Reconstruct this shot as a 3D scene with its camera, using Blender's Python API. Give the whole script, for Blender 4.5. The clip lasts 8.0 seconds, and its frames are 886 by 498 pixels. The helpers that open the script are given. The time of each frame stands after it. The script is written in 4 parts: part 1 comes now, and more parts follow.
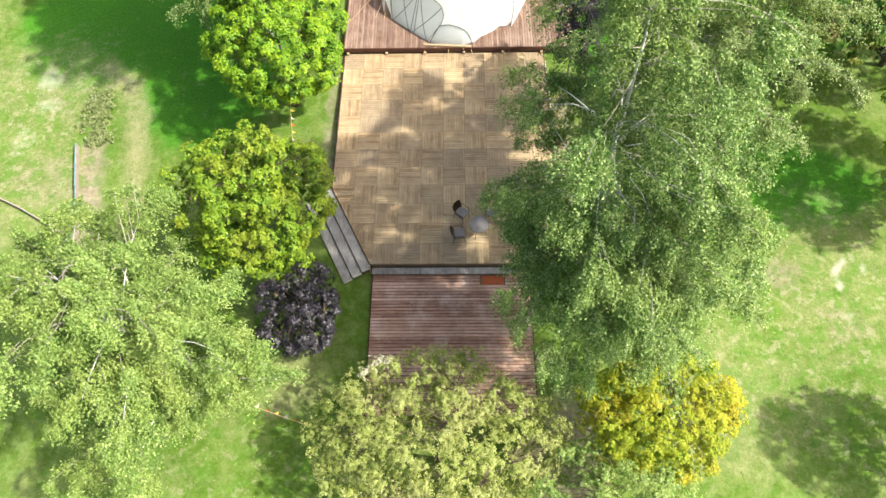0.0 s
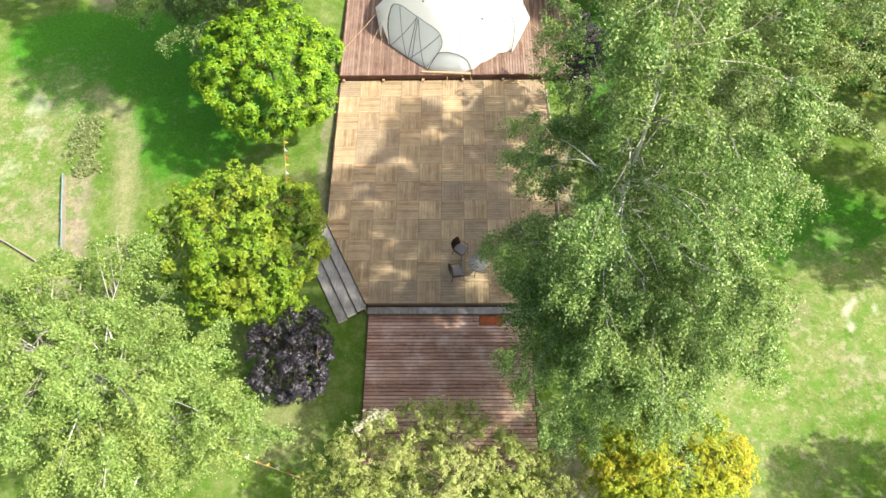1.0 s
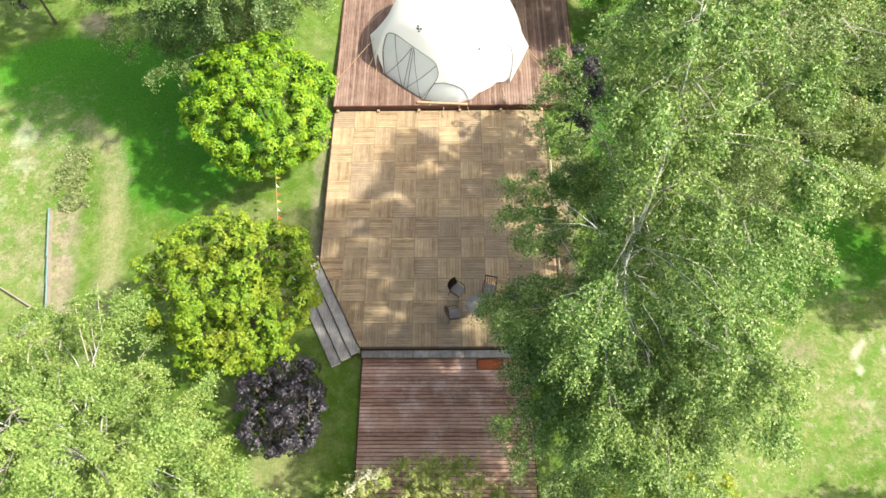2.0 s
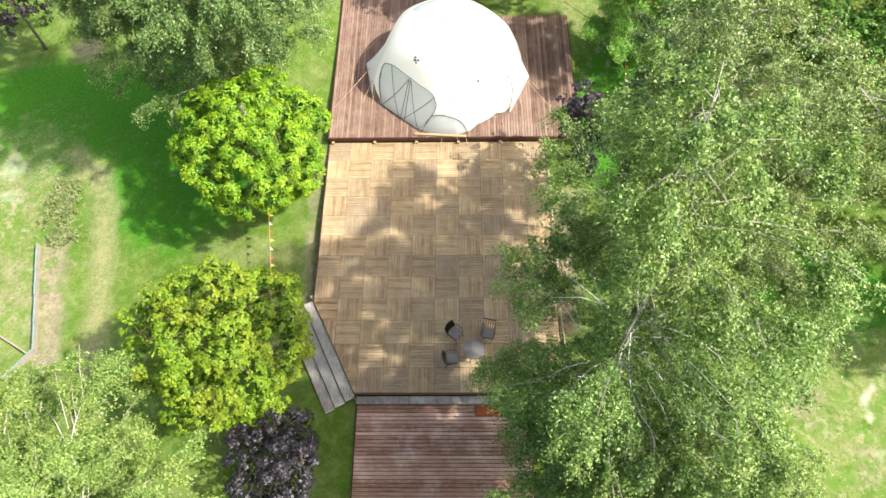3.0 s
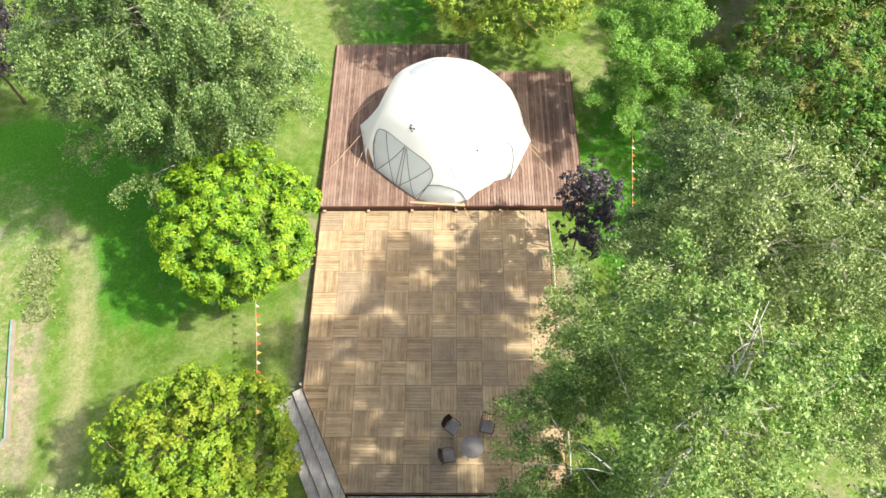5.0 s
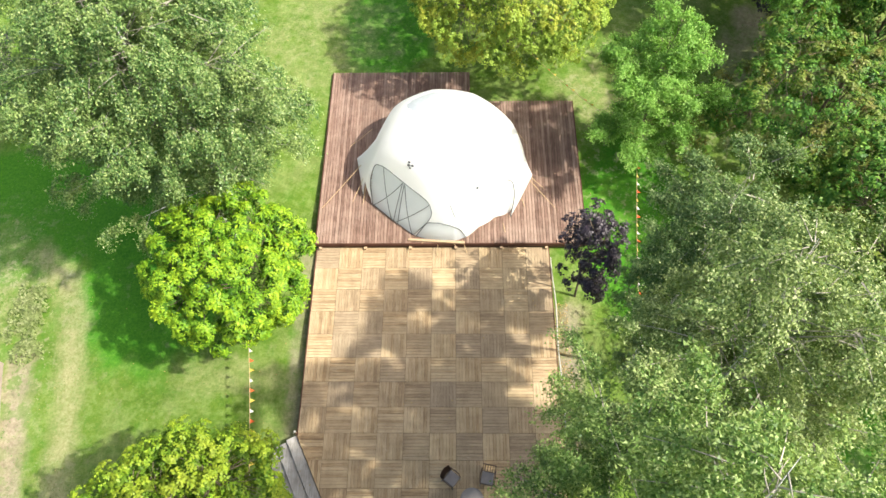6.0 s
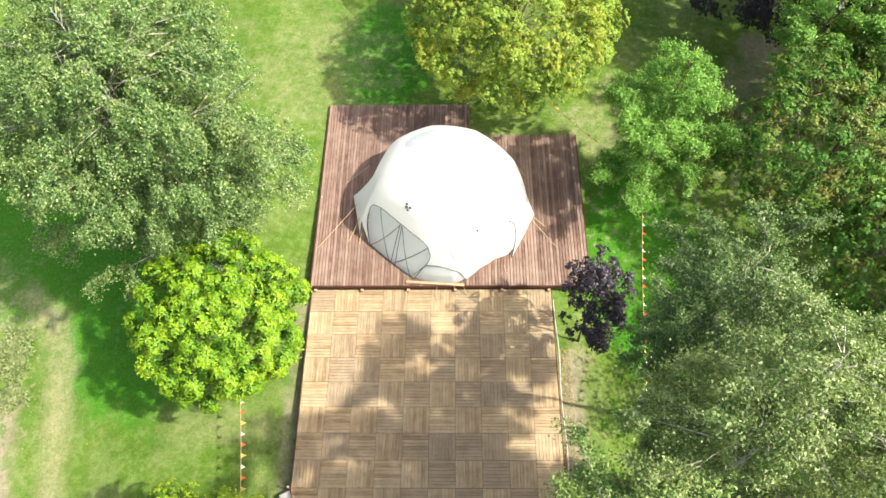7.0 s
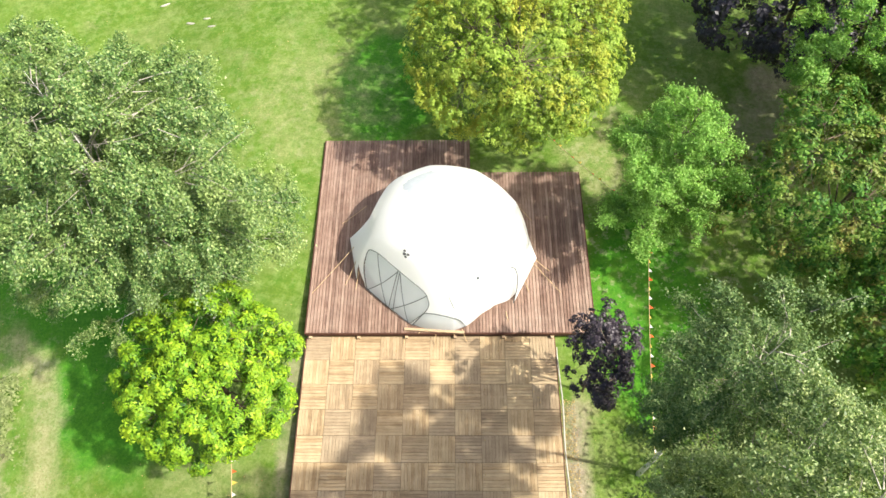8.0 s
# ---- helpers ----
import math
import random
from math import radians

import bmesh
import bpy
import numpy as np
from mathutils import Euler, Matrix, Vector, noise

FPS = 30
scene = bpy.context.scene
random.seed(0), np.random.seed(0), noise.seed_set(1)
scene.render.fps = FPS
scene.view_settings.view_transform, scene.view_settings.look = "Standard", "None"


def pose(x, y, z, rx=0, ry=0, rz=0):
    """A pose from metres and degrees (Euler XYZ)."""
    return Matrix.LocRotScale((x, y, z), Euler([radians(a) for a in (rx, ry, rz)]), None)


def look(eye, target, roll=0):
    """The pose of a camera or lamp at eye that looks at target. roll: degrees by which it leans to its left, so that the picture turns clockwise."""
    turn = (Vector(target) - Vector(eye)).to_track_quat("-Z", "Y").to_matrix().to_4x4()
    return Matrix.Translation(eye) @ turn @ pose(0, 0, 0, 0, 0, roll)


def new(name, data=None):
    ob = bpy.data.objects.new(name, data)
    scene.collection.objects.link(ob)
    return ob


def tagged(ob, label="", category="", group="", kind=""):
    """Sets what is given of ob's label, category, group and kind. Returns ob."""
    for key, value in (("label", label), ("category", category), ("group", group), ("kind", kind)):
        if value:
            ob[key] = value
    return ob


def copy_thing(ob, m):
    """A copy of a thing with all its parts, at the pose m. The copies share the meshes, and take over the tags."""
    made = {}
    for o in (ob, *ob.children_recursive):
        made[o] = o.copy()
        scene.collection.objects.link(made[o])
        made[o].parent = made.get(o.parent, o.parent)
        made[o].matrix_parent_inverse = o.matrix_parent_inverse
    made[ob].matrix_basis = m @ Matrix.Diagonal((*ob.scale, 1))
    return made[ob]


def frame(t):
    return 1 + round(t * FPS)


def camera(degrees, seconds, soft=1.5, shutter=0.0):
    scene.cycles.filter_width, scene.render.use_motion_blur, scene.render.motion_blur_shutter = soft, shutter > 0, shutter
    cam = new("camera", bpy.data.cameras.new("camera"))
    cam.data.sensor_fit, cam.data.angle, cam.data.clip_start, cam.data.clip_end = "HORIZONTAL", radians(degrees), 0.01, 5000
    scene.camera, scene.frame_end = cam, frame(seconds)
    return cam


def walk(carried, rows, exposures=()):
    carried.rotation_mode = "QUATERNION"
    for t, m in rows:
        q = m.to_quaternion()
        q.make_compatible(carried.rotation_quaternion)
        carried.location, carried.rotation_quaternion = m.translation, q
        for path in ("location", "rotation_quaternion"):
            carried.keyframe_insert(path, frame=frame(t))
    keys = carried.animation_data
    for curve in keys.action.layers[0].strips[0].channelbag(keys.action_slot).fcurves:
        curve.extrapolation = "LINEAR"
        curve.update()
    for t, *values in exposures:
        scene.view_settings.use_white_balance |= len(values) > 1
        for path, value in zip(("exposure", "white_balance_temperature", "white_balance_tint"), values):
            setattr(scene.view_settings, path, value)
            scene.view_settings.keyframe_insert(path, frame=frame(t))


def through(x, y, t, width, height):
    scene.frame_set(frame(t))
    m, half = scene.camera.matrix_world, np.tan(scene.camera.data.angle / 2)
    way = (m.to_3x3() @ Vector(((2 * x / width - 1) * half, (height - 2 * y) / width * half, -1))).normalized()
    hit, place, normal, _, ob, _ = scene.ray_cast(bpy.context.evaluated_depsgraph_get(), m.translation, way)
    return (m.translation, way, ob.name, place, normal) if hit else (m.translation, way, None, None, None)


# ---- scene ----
cam = camera(65.4, 8.0)
PATH = [
    (0, (0.601, -25.403, 26.482), (0.561, -24.447, 24.725), -2.4),
    (0.5, (0.589, -24.462, 26.424), (0.552, -23.507, 24.667), -2.2),
    (1, (0.609, -23.587, 26.361), (0.573, -22.628, 24.607), -2.1),
    (1.5, (0.651, -22.704, 26.357), (0.617, -21.741, 24.604), -2.1),
    (3, (0.869, -19.863, 26.51), (0.832, -18.906, 24.755), -2.2),
    (3.5, (0.834, -18.984, 26.546), (0.802, -18.024, 24.792), -1.8),
    (4, (0.903, -18.001, 26.639), (0.868, -17.046, 24.882), -1.9),
    (4.5, (0.942, -17.053, 26.678), (0.907, -16.1, 24.92), -2.0),
    (6, (0.979, -14.304, 26.782), (0.944, -13.351, 25.024), -2.0),
    (6.5, (1.059, -13.36, 26.709), (1.019, -12.403, 24.953), -2.2),
    (7, (1.065, -12.408, 26.746), (1.026, -11.448, 24.992), -2.2),
    (7.5, (1.067, -11.475, 26.686), (1.029, -10.508, 24.937), -2.2),
    (8, (1.094, -10.467, 26.692), (1.054, -9.497, 24.944), -2.3),
]
walk(cam, [(t, look(eye, target, roll)) for t, eye, target, roll in PATH], exposures=[(0, 1.15, 6500, 6.3), (8, 1.15, 6500, 6.3)])

# ---- light: a clear sky and one sun ----
SUN_ELEVATION, SUN_AZIMUTH = 50.5, -12.0  # degrees; azimuth counted from +x towards +y
world = bpy.data.worlds.new("sky")
scene.world = world
world.use_nodes = True
wn = world.node_tree
sky = wn.nodes.new("ShaderNodeTexSky")
sky.sky_type = "NISHITA"
sky.sun_disc = False
sky.dust_density, sky.ozone_density, sky.air_density = 5.0, 0.4, 0.8
sky.sun_elevation = radians(SUN_ELEVATION)
sky.sun_rotation = radians(90 - SUN_AZIMUTH)
wn.links.new(sky.outputs[0], wn.nodes["Background"].inputs[0])
wn.nodes["Background"].inputs[1].default_value = 0.142
sun = new("sun", bpy.data.lights.new("sun", "SUN"))
sun.data.energy, sun.data.angle, sun.data.color = 3.6, radians(1.0), (1.0, 0.95, 0.86)
sun_way = Vector((math.cos(radians(SUN_ELEVATION)) * math.cos(radians(SUN_AZIMUTH)),
                  math.cos(radians(SUN_ELEVATION)) * math.sin(radians(SUN_AZIMUTH)), math.sin(radians(SUN_ELEVATION))))
sun.matrix_world = look(sun_way * 60, (0, 0, 0))


# ---- materials ----
def material(name, rough=0.7, spec=0.3, metal=0.0):
    m = bpy.data.materials.new(name)
    m.use_nodes = True
    b = m.node_tree.nodes["Principled BSDF"]
    b.inputs["Roughness"].default_value = rough
    b.inputs["Specular IOR Level"].default_value = spec
    b.inputs["Metallic"].default_value = metal
    return m, m.node_tree.nodes, m.node_tree.links, b


def ramp(nodes, stops):
    r = nodes.new("ShaderNodeValToRGB")
    e = r.color_ramp.elements
    while len(e) < len(stops):
        e.new(0.5)
    for el, (p, c) in zip(e, stops):
        el.position, el.color = p, (*c, 1)
    return r


def noise_node(nodes, links, scale, detail=4.0, rough=0.55, stretch=None, object_space=False):
    n = nodes.new("ShaderNodeTexNoise")
    n.inputs["Scale"].default_value, n.inputs["Detail"].default_value, n.inputs["Roughness"].default_value = scale, detail, rough
    if object_space:
        tc = nodes.new("ShaderNodeTexCoord")
        out = tc.outputs["Object"]
    else:
        out = nodes.new("ShaderNodeNewGeometry").outputs["Position"]
    if stretch:
        mp = nodes.new("ShaderNodeMapping")
        mp.inputs["Scale"].default_value = stretch
        links.new(out, mp.inputs["Vector"])
        out = mp.outputs["Vector"]
    links.new(out, n.inputs["Vector"])
    return n.outputs["Fac"]


def blend(nodes, links, fac, a, b, kind="MIX"):
    m = nodes.new("ShaderNodeMix")
    m.data_type, m.blend_type = "RGBA", kind
    for sock, val in ((m.inputs["Factor"], fac), (m.inputs["A"], a), (m.inputs["B"], b)):
        if isinstance(val, (int, float)):
            sock.default_value = val
        elif isinstance(val, tuple):
            sock.default_value = (*val, 1)
        else:
            links.new(val, sock)
    return m.outputs["Result"]


def math_node(nodes, links, op, a, b=0.0):
    m = nodes.new("ShaderNodeMath")
    m.operation = op
    for sock, val in zip(m.inputs, (a, b)):
        if isinstance(val, (int, float)):
            sock.default_value = val
        else:
            links.new(val, sock)
    return m.outputs[0]


def bump(nodes, links, b, height, strength=0.3, distance=0.01):
    n = nodes.new("ShaderNodeBump")
    n.inputs["Strength"].default_value, n.inputs["Distance"].default_value = strength, distance
    links.new(height, n.inputs["Height"])
    links.new(n.outputs["Normal"], b.inputs["Normal"])


def wood(name, dark, mid, light, along, grain=26.0, wear=None, wear_amount=0.5, island=True, patch=0.5, greyed=None, scuff=None, each=0.20, own=0.16):
    """Weathered timber whose grain runs along "x" or "y"; wear is the colour of its bleached patches."""
    m, n, l, b = material(name, 0.75, 0.2)
    stretch = (0.06, 1, 1) if along == "x" else (1, 0.06, 1)
    g = noise_node(n, l, grain, 5, 0.65, stretch)
    base = ramp(n, [(0.25, dark), (0.5, mid), (0.78, light)])
    info = n.new("ShaderNodeObjectInfo")
    geo = n.new("ShaderNodeNewGeometry")
    rnd = geo.outputs["Random Per Island"] if island else info.outputs["Random"]
    f = math_node(n, l, "ADD", g, math_node(n, l, "MULTIPLY", math_node(n, l, "SUBTRACT", rnd, 0.5), each))
    f = math_node(n, l, "ADD", f, math_node(n, l, "MULTIPLY", math_node(n, l, "SUBTRACT", info.outputs["Random"], 0.5), own))
    l.new(f, base.inputs[0])
    col = base.outputs[0]
    if wear:
        p = noise_node(n, l, patch, 6, 0.68)
        w = ramp(n, [(0.48, (0, 0, 0)), (0.68, (wear_amount,) * 3)])
        l.new(p, w.inputs[0])
        col = blend(n, l, w.outputs[0], col, wear)
    if greyed:
        w = ramp(n, [(0.0, (0.75, 0.75, 0.75)), (0.55, (0, 0, 0)), (1.0, (0.05, 0.05, 0.05))])
        l.new(info.outputs["Random"], w.inputs[0])
        col = blend(n, l, w.outputs[0], col, blend(n, l, g, tuple(0.7 * v for v in greyed), tuple(1.3 * v for v in greyed)))
    if scuff:
        w = ramp(n, [(0.60, (0, 0, 0)), (0.74, (0.55, 0.55, 0.55))])
        l.new(noise_node(n, l, 3.2, 8, 0.74, (0.45, 1, 1) if along == "x" else (1, 0.45, 1)), w.inputs[0])
        col = blend(n, l, w.outputs[0], col, scuff)
    stain = ramp(n, [(0.3, (0.74, 0.73, 0.72)), (0.6, (1, 1, 1))])
    l.new(noise_node(n, l, 1.7, 5, 0.7), stain.inputs[0])
    col = blend(n, l, 1.0, col, stain.outputs[0], "MULTIPLY")
    l.new(col, b.inputs["Base Color"])
    bump(n, l, b, g, 0.4, 0.006)
    return m


def plain(name, colour, rough=0.6, spec=0.3, metal=0.0, vary=0.12, scale=3.0):
    m, n, l, b = material(name, rough, spec, metal)
    lo, hi = tuple(c * (1 - vary) for c in colour), tuple(min(1, c * (1 + vary)) for c in colour)
    r = ramp(n, [(0.3, lo), (0.7, hi)])
    f = noise_node(n, l, scale, 6, 0.65)
    l.new(f, r.inputs[0])
    l.new(r.outputs[0], b.inputs["Base Color"])
    bump(n, l, b, noise_node(n, l, scale * 12, 3), 0.15, 0.004)
    return m


def leaf_material(name, colours, accent=None, accent_amount=0.6, through=0.46, patch=0.45, gloss=0.3, rough=0.5, each=0.45, fresh_and_gap_shade=0.0):
    """Leaves: a colour for each leaf, tints that gather in patches, fresher tips, inner leaves darkened as painted gap
    shade, and light that passes through the blade.
    """
    m, n, l, b = material(name, rough, gloss)
    geo = n.new("ShaderNodeNewGeometry")
    k = len(colours)
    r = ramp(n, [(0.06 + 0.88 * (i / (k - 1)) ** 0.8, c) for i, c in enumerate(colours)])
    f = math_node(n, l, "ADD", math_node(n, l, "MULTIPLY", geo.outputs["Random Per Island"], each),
                  math_node(n, l, "MULTIPLY", noise_node(n, l, 0.9, 3), 1.0 - each - 0.5 * fresh_and_gap_shade))
    if fresh_and_gap_shade:
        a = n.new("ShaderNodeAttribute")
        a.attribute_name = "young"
        f = math_node(n, l, "ADD", f, math_node(n, l, "MULTIPLY", math_node(n, l, "SUBTRACT", a.outputs["Fac"], 0.25), fresh_and_gap_shade))
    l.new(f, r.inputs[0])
    col = r.outputs[0]
    if accent:
        w = ramp(n, [(0.48, (0, 0, 0)), (0.66, (accent_amount,) * 3)])
        l.new(noise_node(n, l, patch, 3), w.inputs[0])
        col = blend(n, l, w.outputs[0], col, accent)
    l.new(col, b.inputs["Base Color"])
    t = n.new("ShaderNodeBsdfTranslucent")
    l.new(blend(n, l, 1.0, col, (1.0, 1.0, 0.55), "MULTIPLY"), t.inputs["Color"])
    mix = n.new("ShaderNodeMixShader")
    mix.inputs[0].default_value = through
    l.new(b.outputs[0], mix.inputs[1])
    l.new(t.outputs[0], mix.inputs[2])
    l.new(mix.outputs[0], n["Material Output"].inputs["Surface"])
    return m


def ground_material():
    m, n, l, b = material("grass_and_earth", 0.9, 0.15)
    fine = noise_node(n, l, 9.0, 6, 0.7)
    mid = noise_node(n, l, 0.55, 5, 0.62)
    grass = ramp(n, [(0.30, (0.042, 0.095, 0.008)), (0.5, (0.084, 0.148, 0.016)), (0.72, (0.138, 0.205, 0.033))])
    l.new(math_node(n, l, "ADD", math_node(n, l, "MULTIPLY", fine, 0.55), math_node(n, l, "MULTIPLY", mid, 0.45)), grass.inputs[0])
    straw = ramp(n, [(0.3, (0.20, 0.205, 0.075)), (0.7, (0.37, 0.34, 0.19))])
    l.new(fine, straw.inputs[0])
    earth = ramp(n, [(0.3, (0.16, 0.125, 0.09)), (0.7, (0.38, 0.315, 0.23))])
    l.new(noise_node(n, l, 4.0, 6, 0.7), earth.inputs[0])
    col = grass.outputs[0]
    thin = ramp(n, [(0.47, (0, 0, 0)), (0.75, (0.45, 0.45, 0.45))])
    l.new(noise_node(n, l, 0.42, 7, 0.66), thin.inputs[0])
    col = blend(n, l, thin.outputs[0], col, straw.outputs[0])
    lush_and_shade = ramp(n, [(0.5, (0, 0, 0)), (0.66, (0.6, 0.6, 0.6))])
    l.new(noise_node(n, l, 1.5, 6, 0.7, (1, 1, 1.7)), lush_and_shade.inputs[0])
    col = blend(n, l, lush_and_shade.outputs[0], col, (0.062, 0.148, 0.013))
    worn = ramp(n, [(0.47, (0, 0, 0)), (0.64, (0.45, 0.45, 0.45))])
    l.new(noise_node(n, l, 2.3, 8, 0.72), worn.inputs[0])
    col = blend(n, l, worn.outputs[0], col, (0.23, 0.29, 0.095))
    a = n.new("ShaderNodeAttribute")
    a.attribute_name = "lush_and_shade"
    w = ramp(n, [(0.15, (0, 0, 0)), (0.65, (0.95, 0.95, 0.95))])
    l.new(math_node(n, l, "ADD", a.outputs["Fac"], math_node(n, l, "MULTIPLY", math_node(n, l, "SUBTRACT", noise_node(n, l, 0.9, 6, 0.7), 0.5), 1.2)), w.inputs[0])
    shade_green = ramp(n, [(0.3, (0.022, 0.130, 0.007)), (0.7, (0.078, 0.225, 0.014))])
    l.new(fine, shade_green.inputs[0])
    col = blend(n, l, w.outputs[0], col, shade_green.outputs[0])
    for name, layer in (("dry", straw.outputs[0]), ("bare", earth.outputs[0])):
        a = n.new("ShaderNodeAttribute")
        a.attribute_name = name
        edge = math_node(n, l, "ADD", a.outputs["Fac"], math_node(n, l, "MULTIPLY", math_node(n, l, "SUBTRACT", noise_node(n, l, 1.3, 8, 0.72), 0.5), 1.5))
        w = ramp(n, [(0.15, (0, 0, 0)), (1.0, (0.9, 0.9, 0.9))])
        l.new(edge, w.inputs[0])
        col = blend(n, l, w.outputs[0], col, layer)
    # rough meadow: dark tufts and pale dry specks
    a = n.new("ShaderNodeAttribute")
    a.attribute_name = "rough"
    for scale, lo, colour in ((1.5, 0.50, (0.085, 0.18, 0.018)), (2.2, 0.55, (0.30, 0.285, 0.165)), (4.6, 0.57, (0.055, 0.125, 0.014)), (6.0, 0.62, (0.38, 0.36, 0.24))):
        w = ramp(n, [(lo, (0, 0, 0)), (lo + 0.07, (0.8, 0.8, 0.8))])
        l.new(noise_node(n, l, scale, 6, 0.68, (1, 1, 1 + scale)), w.inputs[0])
        col = blend(n, l, math_node(n, l, "MULTIPLY", w.outputs[0], a.outputs["Fac"]), col, colour)
    a = n.new("ShaderNodeAttribute")
    a.attribute_name = "pale"
    w = ramp(n, [(0.35, (0, 0, 0)), (1.05, (0.85, 0.85, 0.85))])
    l.new(math_node(n, l, "ADD", a.outputs["Fac"], math_node(n, l, "MULTIPLY", math_node(n, l, "SUBTRACT", noise_node(n, l, 3.5, 5, 0.7), 0.5), 0.9)), w.inputs[0])
    col = blend(n, l, w.outputs[0], col, (0.47, 0.44, 0.35))
    l.new(col, b.inputs["Base Color"])
    bump(n, l, b, fine, 0.6, 0.05)
    return m


M_GROUND = ground_material()
M_BOARD_Y = wood("red_brown_deck_boards", (0.135, 0.080, 0.060), (0.235, 0.148, 0.112), (0.35, 0.245, 0.19), "y", wear=(0.40, 0.30, 0.24), wear_amount=0.45, island=False)
M_BOARD_X = wood("red_brown_terrace_boards", (0.25, 0.135, 0.095), (0.43, 0.255, 0.188), (0.57, 0.385, 0.295), "x", wear=(0.66, 0.50, 0.42), wear_amount=0.7, island=False, patch=1.0, scuff=(0.58, 0.47, 0.41))
TILE = dict(dark=(0.255, 0.166, 0.088), mid=(0.385, 0.270, 0.150), light=(0.50, 0.380, 0.230), wear=(0.53, 0.408, 0.235), wear_amount=0.45, greyed=(0.325, 0.255, 0.175), scuff=(0.62, 0.52, 0.36), each=0.42, own=0.22)
M_TILE_X = wood("deck_tile_slats_across", along="x", patch=0.4, **TILE)
M_TILE_Y = wood("deck_tile_slats_lengthwise", along="y", patch=0.4, **TILE)
M_GREY_WOOD = wood("silver_grey_step_timber", (0.17, 0.155, 0.138), (0.30, 0.28, 0.252), (0.43, 0.41, 0.38), "y", wear=(0.56, 0.54, 0.51), island=False, patch=1.4)
M_FASCIA = wood("dark_fascia_timber", (0.05, 0.022, 0.015), (0.10, 0.045, 0.030), (0.15, 0.075, 0.05), "x", island=False)
M_JOIST = plain("brown_joist_timber", (0.13, 0.09, 0.06), 0.9, 0.1)
M_BEAM_END = plain("pale_beam_ends", (0.42, 0.30, 0.19), 0.8, 0.2)
M_CANVAS = plain("white_dome_canvas", (0.88, 0.88, 0.87), 0.55, 0.3, vary=0.02, scale=1.2)
def see_through(m, amount, colour):
    n, l = m.node_tree.nodes, m.node_tree.links
    t = n.new("ShaderNodeBsdfTranslucent")
    t.inputs["Color"].default_value = (*colour, 1)
    mix = n.new("ShaderNodeMixShader")
    mix.inputs[0].default_value = amount
    l.new(n["Principled BSDF"].outputs[0], mix.inputs[1])
    l.new(t.outputs[0], mix.inputs[2])
    l.new(mix.outputs[0], n["Material Output"].inputs["Surface"])


see_through(M_CANVAS, 0.55, (0.93, 0.93, 0.91))
M_CANVAS_SIDE = plain("cream_canvas_flap", (0.66, 0.63, 0.55), 0.65, 0.25, vary=0.06)
M_PIPING = plain("grey_window_piping", (0.14, 0.15, 0.15), 0.6, 0.3)
M_ROPE = plain("straw_coloured_rope", (0.50, 0.36, 0.20), 0.8, 0.2)
M_WHITE_ROPE = plain("off_white_hose", (0.42, 0.40, 0.35), 0.6, 0.3)
M_RATTAN = plain("dark_brown_woven_resin", (0.10, 0.062, 0.045), 0.6, 0.35, scale=30)
M_CUSHION = plain("grey_seat_cushion", (0.21, 0.192, 0.182), 0.85, 0.15)
M_TABLE = plain("grey_brown_table_top", (0.17, 0.155, 0.145), 0.5, 0.35)
M_MAT = plain("rust_red_coir_mat", (0.30, 0.085, 0.035), 0.95, 0.1, scale=12)
M_BARK = plain("grey_brown_bark", (0.13, 0.10, 0.075), 0.9, 0.15, vary=0.35, scale=6)
M_LIMB = plain("grey_brown_birch_limbs", (0.33, 0.30, 0.25), 0.85, 0.15, vary=0.3)
M_TWIG = plain("brown_twigs", (0.16, 0.125, 0.09), 0.9, 0.15)
M_BIRCH_BARK = plain("white_birch_bark", (0.62, 0.60, 0.56), 0.75, 0.2, vary=0.3, scale=2.5)
M_TEAL = plain("teal_painted_edging_rail", (0.18, 0.30, 0.28), 0.6, 0.3)
M_PLANK = plain("weathered_brown_edging_plank", (0.32, 0.27, 0.23), 0.85, 0.15)
M_FLAGS = [plain("orange_pennant_cloth", (0.72, 0.16, 0.05), 0.8, 0.1), plain("yellow_pennant_cloth", (0.75, 0.58, 0.12), 0.8, 0.1), plain("white_pennant_cloth", (0.75, 0.74, 0.68), 0.8, 0.1)]
M_STONE = plain("pale_flat_stone", (0.36, 0.34, 0.28), 0.85, 0.2, vary=0.25)

L_MAPLE = leaf_material("bright_green_leaves", [(0.028, 0.10, 0.012), (0.15, 0.31, 0.019), (0.43, 0.57, 0.030)], through=0.28, gloss=0.25, rough=0.5, each=0.25, fresh_and_gap_shade=0.55)
L_OLIVE = leaf_material("green_gold_leaves", [(0.055, 0.13, 0.012), (0.17, 0.295, 0.022), (0.38, 0.46, 0.038)], accent=(0.39, 0.38, 0.04), accent_amount=0.4, patch=0.6, through=0.32, gloss=0.25, each=0.3, fresh_and_gap_shade=0.45)
L_BIRCH = leaf_material("birch_leaves", [(0.048, 0.104, 0.027), (0.215, 0.305, 0.095), (0.64, 0.69, 0.35)], accent=(0.43, 0.475, 0.17), accent_amount=0.35, patch=0.35, through=0.38, gloss=0.35, rough=0.45, each=0.7)
L_BIRCH_PALE = leaf_material("pale_birch_leaves", [(0.09, 0.175, 0.034), (0.25, 0.36, 0.088), (0.46, 0.555, 0.19)], accent=(0.38, 0.42, 0.11), accent_amount=0.35, through=0.34, gloss=0.3, rough=0.5, each=0.6)
